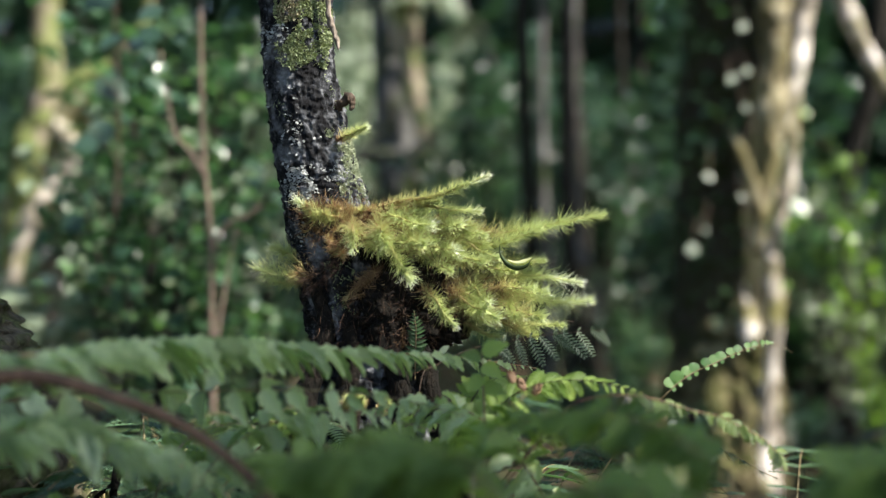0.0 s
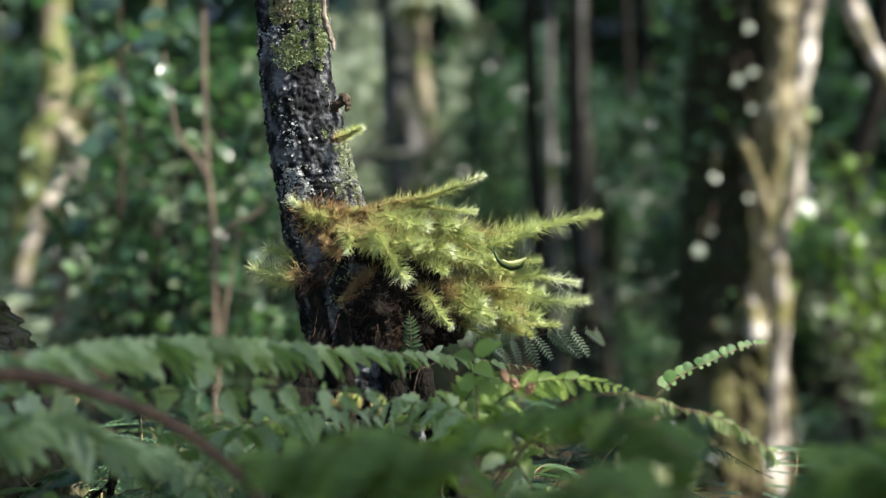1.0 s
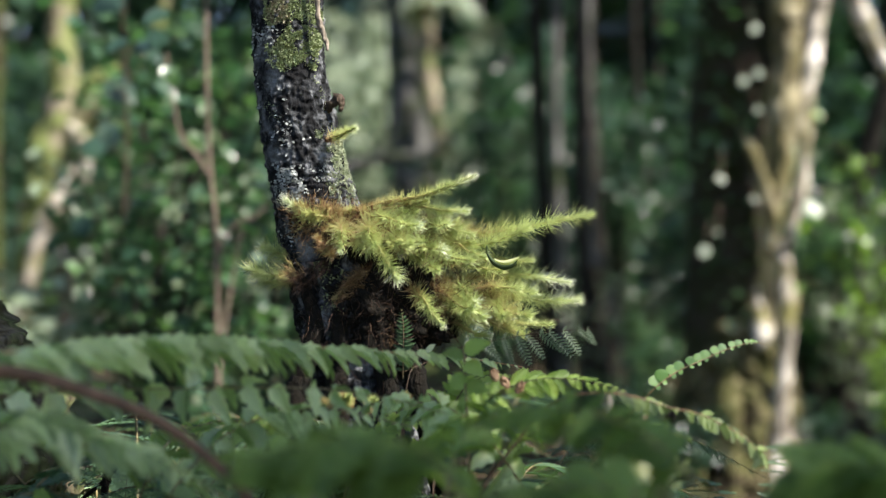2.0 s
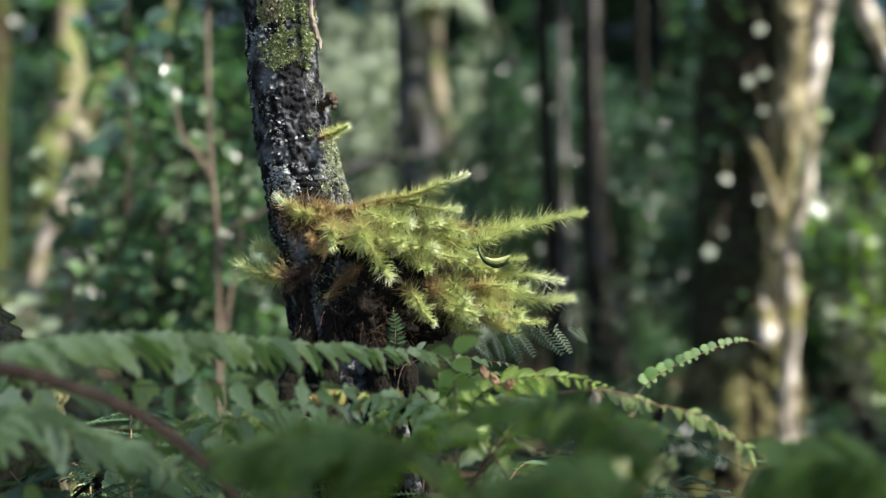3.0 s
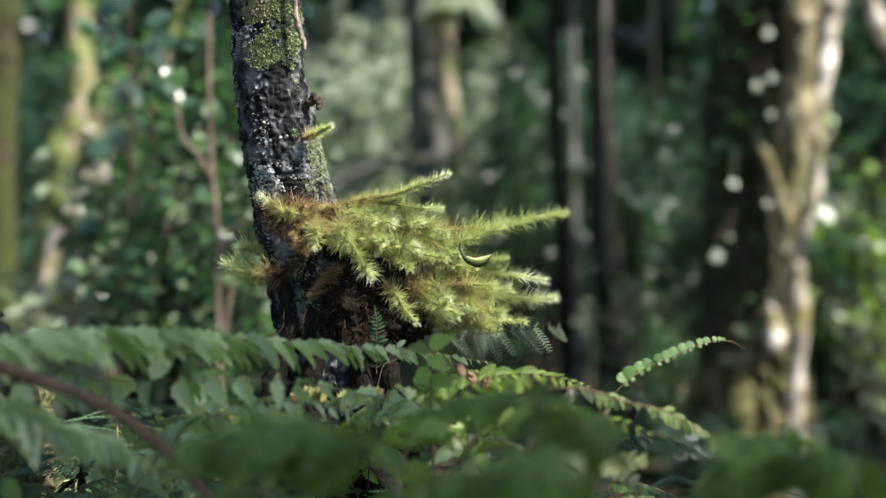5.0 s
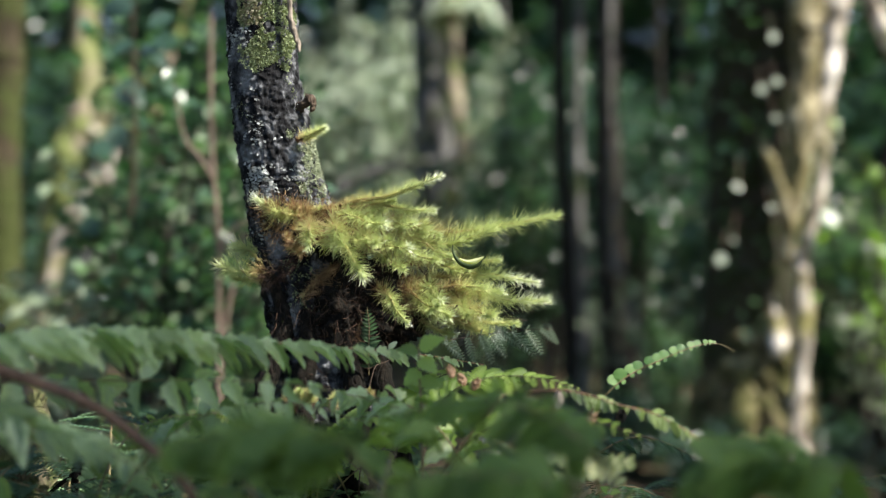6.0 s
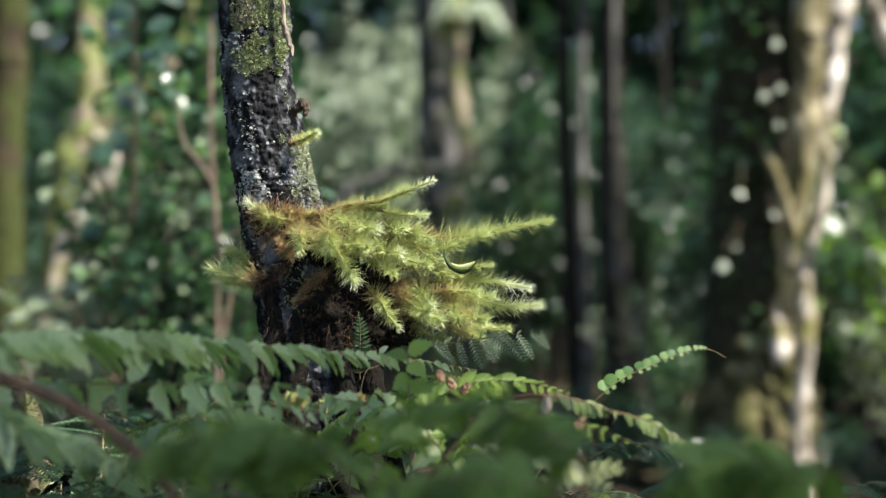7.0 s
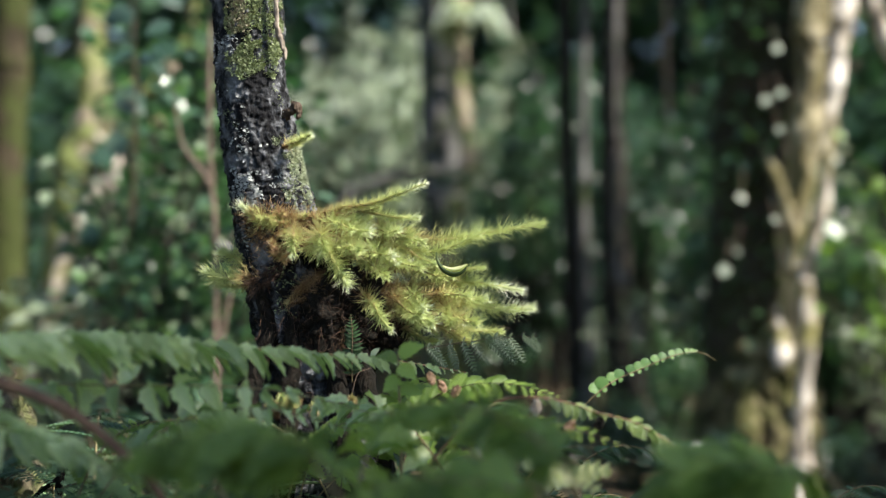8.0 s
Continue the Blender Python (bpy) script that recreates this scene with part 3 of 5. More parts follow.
def rosette(x, y, z, n, size, leaf, label, name="nest_fern"):
    """A bird's-nest of strap leaves on a branch."""
    rng = np.random.default_rng(int(abs(x * 100)) + n)
    t = thing(name, (x, y, z), label, "epiphyte")
    for k in range(n):
        a = 2 * math.pi * k / n + rng.uniform(-.2, .2)
        d = np.array((math.cos(a), math.sin(a), 0))
        L = size * rng.uniform(.7, 1.1)
        C = spline([np.array((x, y, z)), np.array((x, y, z)) + d * L * .5 + np.array((0, 0, L * rng.uniform(.1, .5))), np.array((x, y, z)) + d * L + np.array((0, 0, -L * rng.uniform(0, .5)))], 7)
        T, A, B = frames_along(C)
        side = unit(np.cross(T, np.array((0, 0, 1.0))))
        w = size * .09 * np.sin(np.linspace(.25, math.pi, 7))[:, None]
        V = np.vstack([C - side * w + np.array((0, 0, .02)), C, C + side * w + np.array((0, 0, .02))])
        i = np.arange(6)
        part("leaf", make_mesh("leaf", V, [np.stack([i, i + 7, i + 8, i + 1], 1), np.stack([i + 7, i + 14, i + 15, i + 8], 1)]), leaf, t)


def fallen_branch():
    t = thing("fallen_branch", (-2.3, 14.0, ground_z(-2.3, 14.0)), "bare grey fallen branch with forked twigs", "branch")
    z0 = ground_z(-2.3, 14.0)
    part("limb", make_mesh("limb", *tube([(-2.3, 14, z0 - .05, .07), (-1.9, 14, 1.6, .06), (-1.43, 14, 2.36, .05), (-.86, 14, 2.60, .045), (-.35, 14, 2.68, .03), (.1, 14, 2.95, .015)], 40, 10, .2, 6)), GREY_BARK, t)
    for P in ([(-1.0, 14, 2.56, .03), (-.8, 13.9, 2.75, .025), (-.45, 13.8, 3.0, .012)], [(-.9, 14, 2.58, .03), (-.6, 14.1, 2.45, .025), (-.2, 14.1, 2.38, .012)], [(-1.5, 14, 2.3, .03), (-1.3, 14, 2.7, .02), (-1.25, 14, 3.2, .01)]):
        part("twig", make_mesh("twig", *tube(P, 20, 8, .2, 8)), GREY_BARK, t)


fallen_branch()
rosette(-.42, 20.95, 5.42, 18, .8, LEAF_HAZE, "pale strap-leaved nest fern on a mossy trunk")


# ---- leaning mossy tree ----
def build_mossy_tree():
    x, y = -4.2, 12.0
    z0 = ground_z(x, y) - .1
    t = thing("mossy_tree", (x, y, z0), "leaning crooked tree cushioned in green moss", "tree")
    part("trunk", make_mesh("trunk", *tube([(-4.25, y, z0, .2), (-4.11, y, .39, .13), (-3.89, y, 1.08, .108), (-3.80, y, 1.53, .113), (-3.72, y, 1.88, .165), (-3.61, y, 2.22, .22), (-3.51, y, 2.54, .24), (-3.47, y, 2.84, .18), (-3.49, y, 3.21, .132), (-3.51, y, 3.56, .118), (-3.49, y, 4.15, .108), (-3.5, y, 6.0, .08)], 80, 24, .22, 5)), MOSSY_BARK, t)
    part("branch", make_mesh("branch", *tube([(-3.48, y, 2.6, .10), (-3.41, 11.95, 2.71, .12), (-3.29, 11.95, 2.88, .14), (-3.17, 11.95, 3.03, .165), (-3.04, 11.95, 3.15, .12), (-2.82, 11.95, 3.30, .068), (-2.63, 11.95, 3.65, .044), (-2.5, 11.9, 4.3, .02)], 40, 16, .2, 6)), MOSSY_BARK, t, "branch thick with yellow moss")
    part("branch", make_mesh("branch", *tube([(-3.42, 11.9, 2.74, .05), (-3.32, 11.80, 2.67, .07), (-3.24, 11.76, 2.58, .085), (-3.23, 11.76, 2.41, .067), (-3.25, 11.8, 2.24, .039), (-3.28, 11.8, 2.14, .015)], 30, 12, .3, 8)), PALE_BARK, t, "pale dead snag")
    part("branch", make_mesh("branch", *tube([(-3.44, 12.1, 2.63, .07), (-3.18, 12.1, 2.71, .06), (-2.98, 12.0, 2.81, .08), (-2.83, 12.0, 2.91, .03)], 24, 12, .3, 8)), WARM_BARK, t, "short broken branch")
    part("root", make_mesh("root", *tube([(-3.30, 11.82, 2.5, .02), (-3.32, 11.78, 2.35, .048), (-3.43, 11.76, 2.11, .065), (-3.56, 11.76, 1.89, .085), (-3.65, 11.78, 1.68, .067), (-3.75, 11.8, 1.29, .058), (-3.95, 11.85, .7, .06), (-4.1, 11.85, z0, .08)], 50, 14, .25, 7)), PALE_BARK, t, "pale root along the trunk")


build_mossy_tree()


# ---- saplings and shrubs ----
def sapling():
    y = 4.8
    z0 = ground_z(-.80, y) - .05
    t = thing("sapling", (-.8, y, z0), "thin reddish-brown forked sapling with dark leaves", "sapling")
    part("stem", make_mesh("stem", *tube([(-.79, y, z0, .012), (-.802, y, 1.33, .010), (-.81, y, 1.71, .009), (-.83, y, 1.91, .009), (-.842, y, 2.2, .008), (-.85, y, 2.9, .004)], 30, 8, .1, 20)), STEM_BROWN, t)
    for P in ([(-.806, y, 1.60, .009), (-.78, y, 1.68, .008), (-.735, y, 1.725, .008), (-.68, y, 1.745, .006), (-.58, y, 1.83, .003)], [(-.83, y, 1.88, .009), (-.88, y, 1.96, .008), (-.937, y, 2.04, .006), (-.98, y, 2.3, .003)],
              [(-.80, y, 1.2, .009), (-.775, y, 1.40, .008), (-.75, y, 1.55, .006), (-.72, y, 1.7, .003)]):
        part("branch", make_mesh("branch", *tube(P, 16, 7, .1, 20)), STEM_BROWN, t)
    rng = np.random.default_rng(3)
    pos = np.concatenate([rng.normal((-.60, y, 1.86), (.06, .08, .05), (10, 3)), rng.normal((-.98, y, 2.3), (.08, .1, .08), (14, 3)), rng.normal((-.85, y, 2.75), (.15, .15, .25), (50, 3))])
    part("foliage", make_mesh("foliage", *leaves(rng, pos, .085)), LEAF_DARK, t)


sapling()


def broad_sapling():
    x, y = -1.3, 5.5
    z0 = ground_z(x, y) - .05
    t = thing("sapling", (x, y, z0), "thin sapling with a few large dark leaves", "sapling")
    part("stem", make_mesh("stem", *tube([(x, y, z0, .010), (x - .02, y, 1.4, .008), (x + .01, y, 2.1, .006), (x - .03, y, 2.9, .003)], 24, 7, .1, 20)), DARK_TWIG, t)
    for (px, py, pz), a, size in (((-1.41, 5.6, 2.31), (.8, -.1, -.5), .16), ((-1.32, 5.3, 2.12), (.3, -.2, -.9), .11), ((-1.36, 5.5, 2.05), (-.9, -.2, -.2), .12), ((-1.24, 5.5, 2.45), (.9, -.2, .1), .13), ((-1.30, 5.5, 2.62), (-.7, -.3, -.3), .14), ((-1.25, 5.5, 1.86), (.8, -.3, -.4), .11), ((-1.42, 5.5, 1.76), (-.7, -.2, -.5), .11), ((-1.2, 5.5, 2.72), (.6, -.2, -.6), .13)):
        part("twig", make_mesh("twig", *tube([(x, y, pz - .08, .004), ((x + px) / 2, (y + py) / 2, pz - .01, .003), (px, py, pz, .002)], 8, 5)), DARK_TWIG, t)
        part("leaf", make_mesh("leaf", *scatter(LEAF_V, LEAF_F, np.array([(px, py, pz)]), np.array([a]), np.array([(.2, -.9, .5)]), np.array([size]), 1.35)), LEAF_DARK, t)


broad_sapling()


def shrub(seed, h, spread, n_branch, per, size, leaf, stem=SHADE_BARK, name="shrub", label="", start=0.25):
    """A shrub at the origin: arching stems with leaves along them."""
    rng = np.random.default_rng(seed)
    t = thing(name, (0, 0, 0), label, "shrub")
    pos = []
    for k in range(n_branch):
        a = rng.uniform(0, 2 * math.pi)
        d = np.array((math.cos(a), math.sin(a), 0)) * spread * rng.uniform(.3, 1)
        hh = h * rng.uniform(.5, 1.05)
        P = np.array([(0, 0, -.05), d * .25 + (0, 0, hh * .45), d * .6 + (0, 0, hh * .8), d + (0, 0, hh * rng.uniform(.85, 1.05))])
        part("stem", make_mesh("stem", *tube(np.column_stack([P, [.008, .006, .004, .0015]]) * np.array((1, 1, 1, max(.6, h))), 12, 6)), stem, t)
        C = spline(P, 60)
        i = (60 * rng.uniform(start, 1, per)).astype(int).clip(0, 59)
        pos.append(C[i] + rng.normal(0, .05 * max(1, h * .7), (per, 3)))
    pos = np.concatenate(pos)
    pos[:, 2] = np.maximum(pos[:, 2], .03)
    part("foliage", make_mesh("foliage", *leaves(rng, pos, size), smooth=False), leaf, t)
    return t


def build_shrubs():
    rng = np.random.default_rng(21)
    kinds = [shrub(1, 1.5, .55, 9, 40, .085, LEAF_MID, label="bushy shrub with dark glossy leaves"),
             shrub(2, 1.2, .5, 9, 36, .075, LEAF_MID, label="bushy shrub with green oval leaves"),
             shrub(3, 2.4, .7, 9, 60, .10, LEAF_MID, label="tall thin-stemmed shrub with green leaves"),
             shrub(4, .7, .5, 12, 26, .07, LEAF_LIME, label="low bright green undergrowth shrub"),
             shrub(5, 3.2, .9, 10, 80, .13, LEAF_DARK, label="tall dark-leaved understorey shrub"),
             shrub(6, 5.5, 1.4, 12, 110, .17, LEAF_HAZE, label="tall sunlit shrub far off, leaves paled for haze"),
             shrub(7, 1.7, .5, 7, 16, .07, LEAF_PALE, label="thin shrub with pale grey-green leaves"),
             shrub(8, 2.9, .6, 8, 30, .09, LEAF_LIME, label="tall thin shrub with lime-green leaves"),
             shrub(9, .6, .5, 12, 26, .08, LEAF_DARK, label="low dark-leaved forest floor shrub"),
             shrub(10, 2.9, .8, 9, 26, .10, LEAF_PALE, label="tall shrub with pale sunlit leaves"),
             shrub(11, 4.6, .8, 12, 70, .13, LEAF_DARK, label="tall dark understorey bush between the trunks", start=.5),
             shrub(12, 4.4, .7, 9, 42, .12, LEAF_MID, label="tall thin green understorey bush", start=.45),
             shrub(13, 1.2, .3, 8, 9, .14, LEAF_PALE, label="low plant with pale broad leaves", start=.7)]
    spots = [(0, -1.10, 5.6), (1, -.80, 5.9), (2, -1.30, 7.0), (2, -1.38, 7.7), (4, -4.7, 13.6), (4, -2.9, 13.4), (2, -1.62, 8.4), (6, -1.35, 6.0), (6, -.9, 6.3), (2, -1.15, 6.2), (1, -1.12, 5.2), (6, -1.2, 5.4), (7, 3.45, 11.9), (2, 3.15, 12.2), (2, 3.8, 12.6), (9, -1.5, 8.8), (9, -1.4, 9.2), (8, -2.9, 9.4), (8, 3.1, 10.7), (8, 3.6, 9.8), (8, 2.9, 11.4), (8, 1.3, 11.3), (8, .7, 12), (8, .2, 11), (8, -.4, 12), (8, 1.55, 10.2),
             (2, 4.0, 12.4), (2, 3.2, 12.9), (4, 4.6, 13.9), (8, 3.0, 11.6), (3, 3.6, 11.2), (1, 1.6, 12.2), (4, 2.6, 14.5), (8, 1.3, 13.6), (1, .3, 13.4), (4, -2.6, 13), (10, -4.4, 15.2), (12, -2.06, 7.0), (12, -2.0, 7.2), (4, .2, 18.5), (4, 1.9, 19), (5, -1.5, 25.5), (5, -.7, 26.5), (5, -2.6, 25), (5, 4.4, 22), (5, -2.9, 25.8), (5, -2.2, 24.8), (5, -1.9, 26.5), (10, 1.75, 16.3), (10, 2.7, 13.6), (10, 1.3, 17.5), (11, 1.6, 16.6), (11, .35, 17.2), (10, .6, 19), (11, 2.35, 12.6), (6, 3.2, 11.2), (9, 3.5, 12.2), (6, 1.35, 13.2), (6, 1.75, 12.8), (10, .9, 20), (10, 1.7, 20.5), (10, 2.4, 18.5), (10, .4, 19.4), (10, 1.3, 20.8), (10, .1, 21.5), (6, 1.5, 16.5), (6, 1.95, 17.5), (0, 1.7, 16.9), (0, 1.3, 18), (0, 2.2, 17.2), (6, 1.1, 19), (1, 1.9, 18.4), (1, 2.6, 18.6), (10, .7, 22.3), (10, 1.5, 22), (10, 2.3, 21.5), (10, 1.05, 21.2)]
    used = set()
    for k, x, y in spots:
        m = pose(x, y, ground_z(x, y), 0, 0, rng.uniform(0, 360)) @ Matrix.Scale(rng.uniform(.9, 1.12), 4)
        if k not in used:
            used.add(k)
            kinds[k].matrix_basis = m
        else:
            c = copy_thing(kinds[k], Matrix.Identity(4))
            c.matrix_basis = m


build_shrubs()


def far_woods():
    rng = np.random.default_rng(31)
    n = 42000
    y = 22.5 + 24 * rng.random(n) ** 1.1
    x = rng.uniform(-.5, .5, n) * (y * .95 + 4) + .3
    clump = np.array([noise.noise(Vector((a * .5, b * .3, 1))) for a, b in zip(x, y)])
    z = np.array([ground_z(a, b) for a, b in zip(x, y)]) + (5.0 + 6.0 * clump) * rng.random(n) ** 1.3 + .05
    pos = np.stack([x, y, z], 1)
    pos = pos[keep_gaps(pos, .1)]
    n = len(pos)
    a = part("far_woods", make_mesh("far_woods", *leaves(rng, pos[: n * 2 // 3], .30, .5, 1.3), smooth=False), LEAF_DARK)
    tagged(a, "dense dark green forest undergrowth in the distance", "undergrowth", kind="stuff")
    b = part("far_thicket", make_mesh("far_thicket", *leaves(rng, pos[n * 2 // 3:], .26, .5, 1.3), smooth=False), LEAF_MID)
    m = 46000
    y = rng.uniform(27, 50, m)
    pos = np.stack([rng.uniform(-.5, .5, m) * (y * 1.1 + 6) + .3, y, 4 + 17 * rng.random(m) ** 1.1], 1)
    c = part("far_canopy", make_mesh("far_canopy", *leaves(rng, pos[keep_gaps(pos, .1)], .7, .5, 1.3), smooth=False), LEAF_DARK)
    tagged(c, "dark leafy canopy edge on the far slope", "canopy", kind="stuff")
    tagged(b, "green leafy thicket far between the trunks", "undergrowth", kind="stuff")


far_woods()


# ---- the near tree: black bark, lichen, moss ----
TRUNK = [(-.12, 2.46, .80, .24), (-.12, 2.46, .98, .18), (-.125, 2.46, 1.2, .125), (-.13, 2.46, 1.36, .098), (-.145, 2.46, 1.47, .083), (-.165, 2.46, 1.55, .079), (-.186, 2.46, 1.61, .073), (-.207, 2.46, 1.70, .067),
         (-.22, 2.46, 1.752, .064), (-.238, 2.46, 1.845, .061), (-.252, 2.46, 1.94, .057), (-.258, 2.46, 2.03, .058), (-.28, 2.46, 2.25, .054), (-.36, 2.47, 3.0, .05), (-.46, 2.5, 4.5, .042), (-.44, 2.5, 6.5, .03)]


def trunk_at(z):
    P = np.array(TRUNK)
    return np.array([np.interp(z, P[:, 2], P[:, k]) for k in range(4)])


def on_trunk(rng, n, a0, a1, z0, z1):
    """Places and normals on the near trunk; angle 0 is towards +x, -90 towards the path."""
    a, z = np.radians(rng.uniform(a0, a1, n)), rng.uniform(z0, z1, n)
    c = np.array([trunk_at(q) for q in z])
    nrm = np.stack([np.cos(a), np.sin(a), np.full(n, .08)], 1)
    return np.stack([c[:, 0], c[:, 1], z], 1) + nrm * (c[:, 3:4] * 1.0), nrm


def build_near_tree():
    rng = np.random.default_rng(41)
    t = thing("young_tree", (-.12, 2.46, .9), "young tree with blackened bark, white lichen flecks and green moss", "tree")
    S = [p for p in TRUNK]
    V, F = tube(S[:13], 480, 170)
    C = np.array([trunk_at(q) for q in V[:, 2]])[:, :3]
    C[:, 2] = V[:, 2]
    for k in range(len(V)):
        q = Vector((V[k][0], V[k][1], V[k][2] * .6))
        plate = noise.noise(q * 34)
        V[k] += (V[k] - C[k]) * (.05 * plate + .09 * abs(noise.noise(q * 75)) - .08 * max(0, noise.noise(q * 60 + Vector((7, 7, 7))) - .1) + .07 * noise.noise(Vector(V[k]) * 150) + .045 * noise.noise(Vector(V[k]) * 320))
    part("trunk", make_mesh("trunk", V, F), DARK_BARK, t, "blackened cracked bark")
    part("upper_trunk", make_mesh("upper_trunk", *tube(S[12:], 30, 20, .05, 20)), DARK_BARK, t)
    # lichen: small pale crusts in colonies on the shaded flank and above the shoots, a few plates where the sun falls
    P1, N1 = on_trunk(rng, 2600, -172, -95, 1.66, 1.99)
    P2, N2 = on_trunk(rng, 2600, -150, -45, 1.655, 1.765)
    P3, N3 = on_trunk(rng, 260, -80, -25, 1.76, 1.87)
    P4, N4 = on_trunk(rng, 900, -165, -80, 1.58, 1.68)
    P, N = np.concatenate([P1, P2, P3, P4]), np.concatenate([N1, N2, N3, N4])
    keep = np.array([noise.noise(Vector(p) * 22) + .9 * noise.noise(Vector(p) * 90) > .30 for p in P])
    P, N = P[keep], N[keep]
    along = np.cross(N, np.array((0, 0, 1.0)) + rng.normal(0, .5, N.shape)) + N * .45
    part("lichen", make_mesh("lichen", *scatter(LEAF_V, LEAF_F, P + N * .002, along, N + rng.normal(0, .3, N.shape), .0016 + .0052 * rng.random(len(P)) ** 2.5, 1.1)), LICHEN, t, "grey-white flaking lichen")["kind"] = "stuff"

    def moss(n, a0, a1, z0, z1, label, size=.008, cut=-.05, material=MOSS):
        P, N = on_trunk(rng, n, a0, a1, z0, z1)
        mid, half = (z0 + z1) / 2, (z1 - z0) / 2
        turn = np.degrees(np.arctan2(N[:, 1], N[:, 0]))
        edge = np.minimum(1 - np.abs(P[:, 2] - mid) / half, 1 - np.abs(turn - (a0 + a1) / 2) / ((a1 - a0) / 2))
        keep = np.array([noise.noise(Vector(p) * 24) + .7 * noise.noise(Vector(p) * 75) > cut + .35 - 1.25 * e for p, e in zip(P, edge)])
        P, N = P[keep], N[keep]
        along = N * .6 + rng.normal(0, .7, N.shape)
        part("moss_patch", make_mesh("moss_patch", *scatter(LEAF_V, LEAF_F, P, along, rng.normal(0, 1, N.shape), rng.uniform(.5, 1.2, len(P)) * size, .8)), material, t, label)

    moss(24000, -122, -5, 1.905, 2.2, "bright green moss cushion", .006, -.12)
    moss(3600, -112, -70, 1.965, 2.10, "tan dying moss", .007, .0, MOSS_TAN)
    moss(13000, -62, 40, 1.68, 1.815, "green moss patch paled for its sunlit side", .0052, -.12, MOSS_PALE)
    moss(2600, -125, -60, 1.50, 1.64, "thin green moss", .005, .42)
    moss(500, -60, 10, 1.80, 1.93, "sparse moss", .004, .45)
    moss(900, -150, -95, 1.80, 1.9, "sparse dull moss", .004, .35)
    part("bark_strip", make_mesh("bark_strip", *tube([(-.206, 2.405, 2.2, .003), (-.199, 2.40, 2.03, .004), (-.195, 2.40, 1.99, .005), (-.185, 2.40, 1.965, .004), (-.181, 2.395, 1.946, .002)], 60, 10, .6, 120)), PEEL, t, "peeling pale brown bark strip")
    part("twig_stub", make_mesh("twig_stub", *tube([(-.20, 2.44, 1.852, .009), (-.178, 2.425, 1.862, .007), (-.166, 2.42, 1.871, .008), (-.161, 2.418, 1.862, .006), (-.163, 2.418, 1.85, .003)], 30, 12, .8, 160)), DARK_TWIG, t, "broken curled twig stub")
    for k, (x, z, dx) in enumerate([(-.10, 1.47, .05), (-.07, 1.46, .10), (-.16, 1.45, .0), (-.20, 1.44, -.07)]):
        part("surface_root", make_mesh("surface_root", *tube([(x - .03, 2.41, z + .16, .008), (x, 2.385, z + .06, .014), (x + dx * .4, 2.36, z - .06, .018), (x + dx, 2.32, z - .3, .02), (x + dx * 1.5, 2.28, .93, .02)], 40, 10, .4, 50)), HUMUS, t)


build_near_tree()


# ---- bristly shoots: a clump of epiphytes on the near tree ----
def shoot_mesh(base, tip, bend, thick, seed, density=3700, old=0.0):
    """A bottle-brush shoot: a stem in a dense sleeve of short bristles with longer, paler ones standing off it."""
    rng = np.random.default_rng(seed)
    base, tip = np.array(base, float), np.array(tip, float)
    L = np.linalg.norm(tip - base)
    mid = (base + tip) / 2 + np.array(bend)
    P = np.array([base, (base + mid) / 2 + rng.normal(0, .016 * L, 3), mid, (mid + tip) / 2 + rng.normal(0, .022 * L, 3) - np.array((0, 0, .02 * L)), tip + np.array((0, 0, .015 * L))])
    C = spline(P, 40)
    T, A, B = frames_along(C)
    stem = tube(np.column_stack([C[::3], np.linspace(.0034, .0016, 14)]), 24, 7)
    hairs = []
    ages = []
    for share, lo, hi, hw, lean, pale in ((1.55, .30, .72, .00052, 60, 0.0), (.95, .75, 1.45, .00040, 78, .08)):
        n = int(density * L * share)
        s = rng.uniform(.0, 1, n)
        s = np.concatenate([s, 1 - .06 * rng.random(max(12, n // 12)) ** 2])
        n = len(s)
        i = (s * 39).astype(int).clip(0, 38)
        w = (s * 39 - i)[:, None]
        pos, t = C[i] * (1 - w) + C[i + 1] * w, T[i]
        phi = rng.uniform(0, 2 * math.pi, n)
        rad = A[i] * np.cos(phi)[:, None] + B[i] * np.sin(phi)[:, None]
        ang = np.radians(lean - 40 * s ** 10 + rng.normal(0, 13, n))[:, None]
        d = unit(t * np.cos(ang) + rad * np.sin(ang))
        wave = 1 + .18 * np.sin(s * L * 160 + seed)
        ln = (1.32 * thick * rng.uniform(lo, hi, n) * wave * (1 - .5 * s ** 6) * np.minimum(1, .5 + s * 2.5))[:, None]
        side = unit(np.cross(d, t + rng.normal(0, .3, t.shape)))
        m = pos + d * ln * .55
        end = pos + d * ln + (t * .12 + rng.normal(0, .07, t.shape) + np.array((0, 0, .07))) * ln
        hairs.append(np.stack([pos - side * hw, pos + side * hw, m - side * hw, m + side * hw, end], 1).reshape(-1, 3))
        a = np.repeat((s * .92 + pale * s + rng.normal(0, .07, n) + .10 * np.sin(s * 9 + seed)) * (1 - old), 5)
        a[4::5] += .07 * (1 - old)
        ages.append(a)
    V = np.concatenate(hairs)
    o = (np.arange(len(V) // 5) * 5)[:, None]
    VV, FF = join([stem, (V, [o + np.array([[0, 1, 3, 2]]), o + np.array([[2, 3, 4]])])])
    sa = np.linspace(0, .8, 24).repeat(7)
    age = np.concatenate([sa * .5 * (1 - old), [0, .4]] + ages).clip(0, 1)
    return make_mesh("shoot", VV, FF, age)


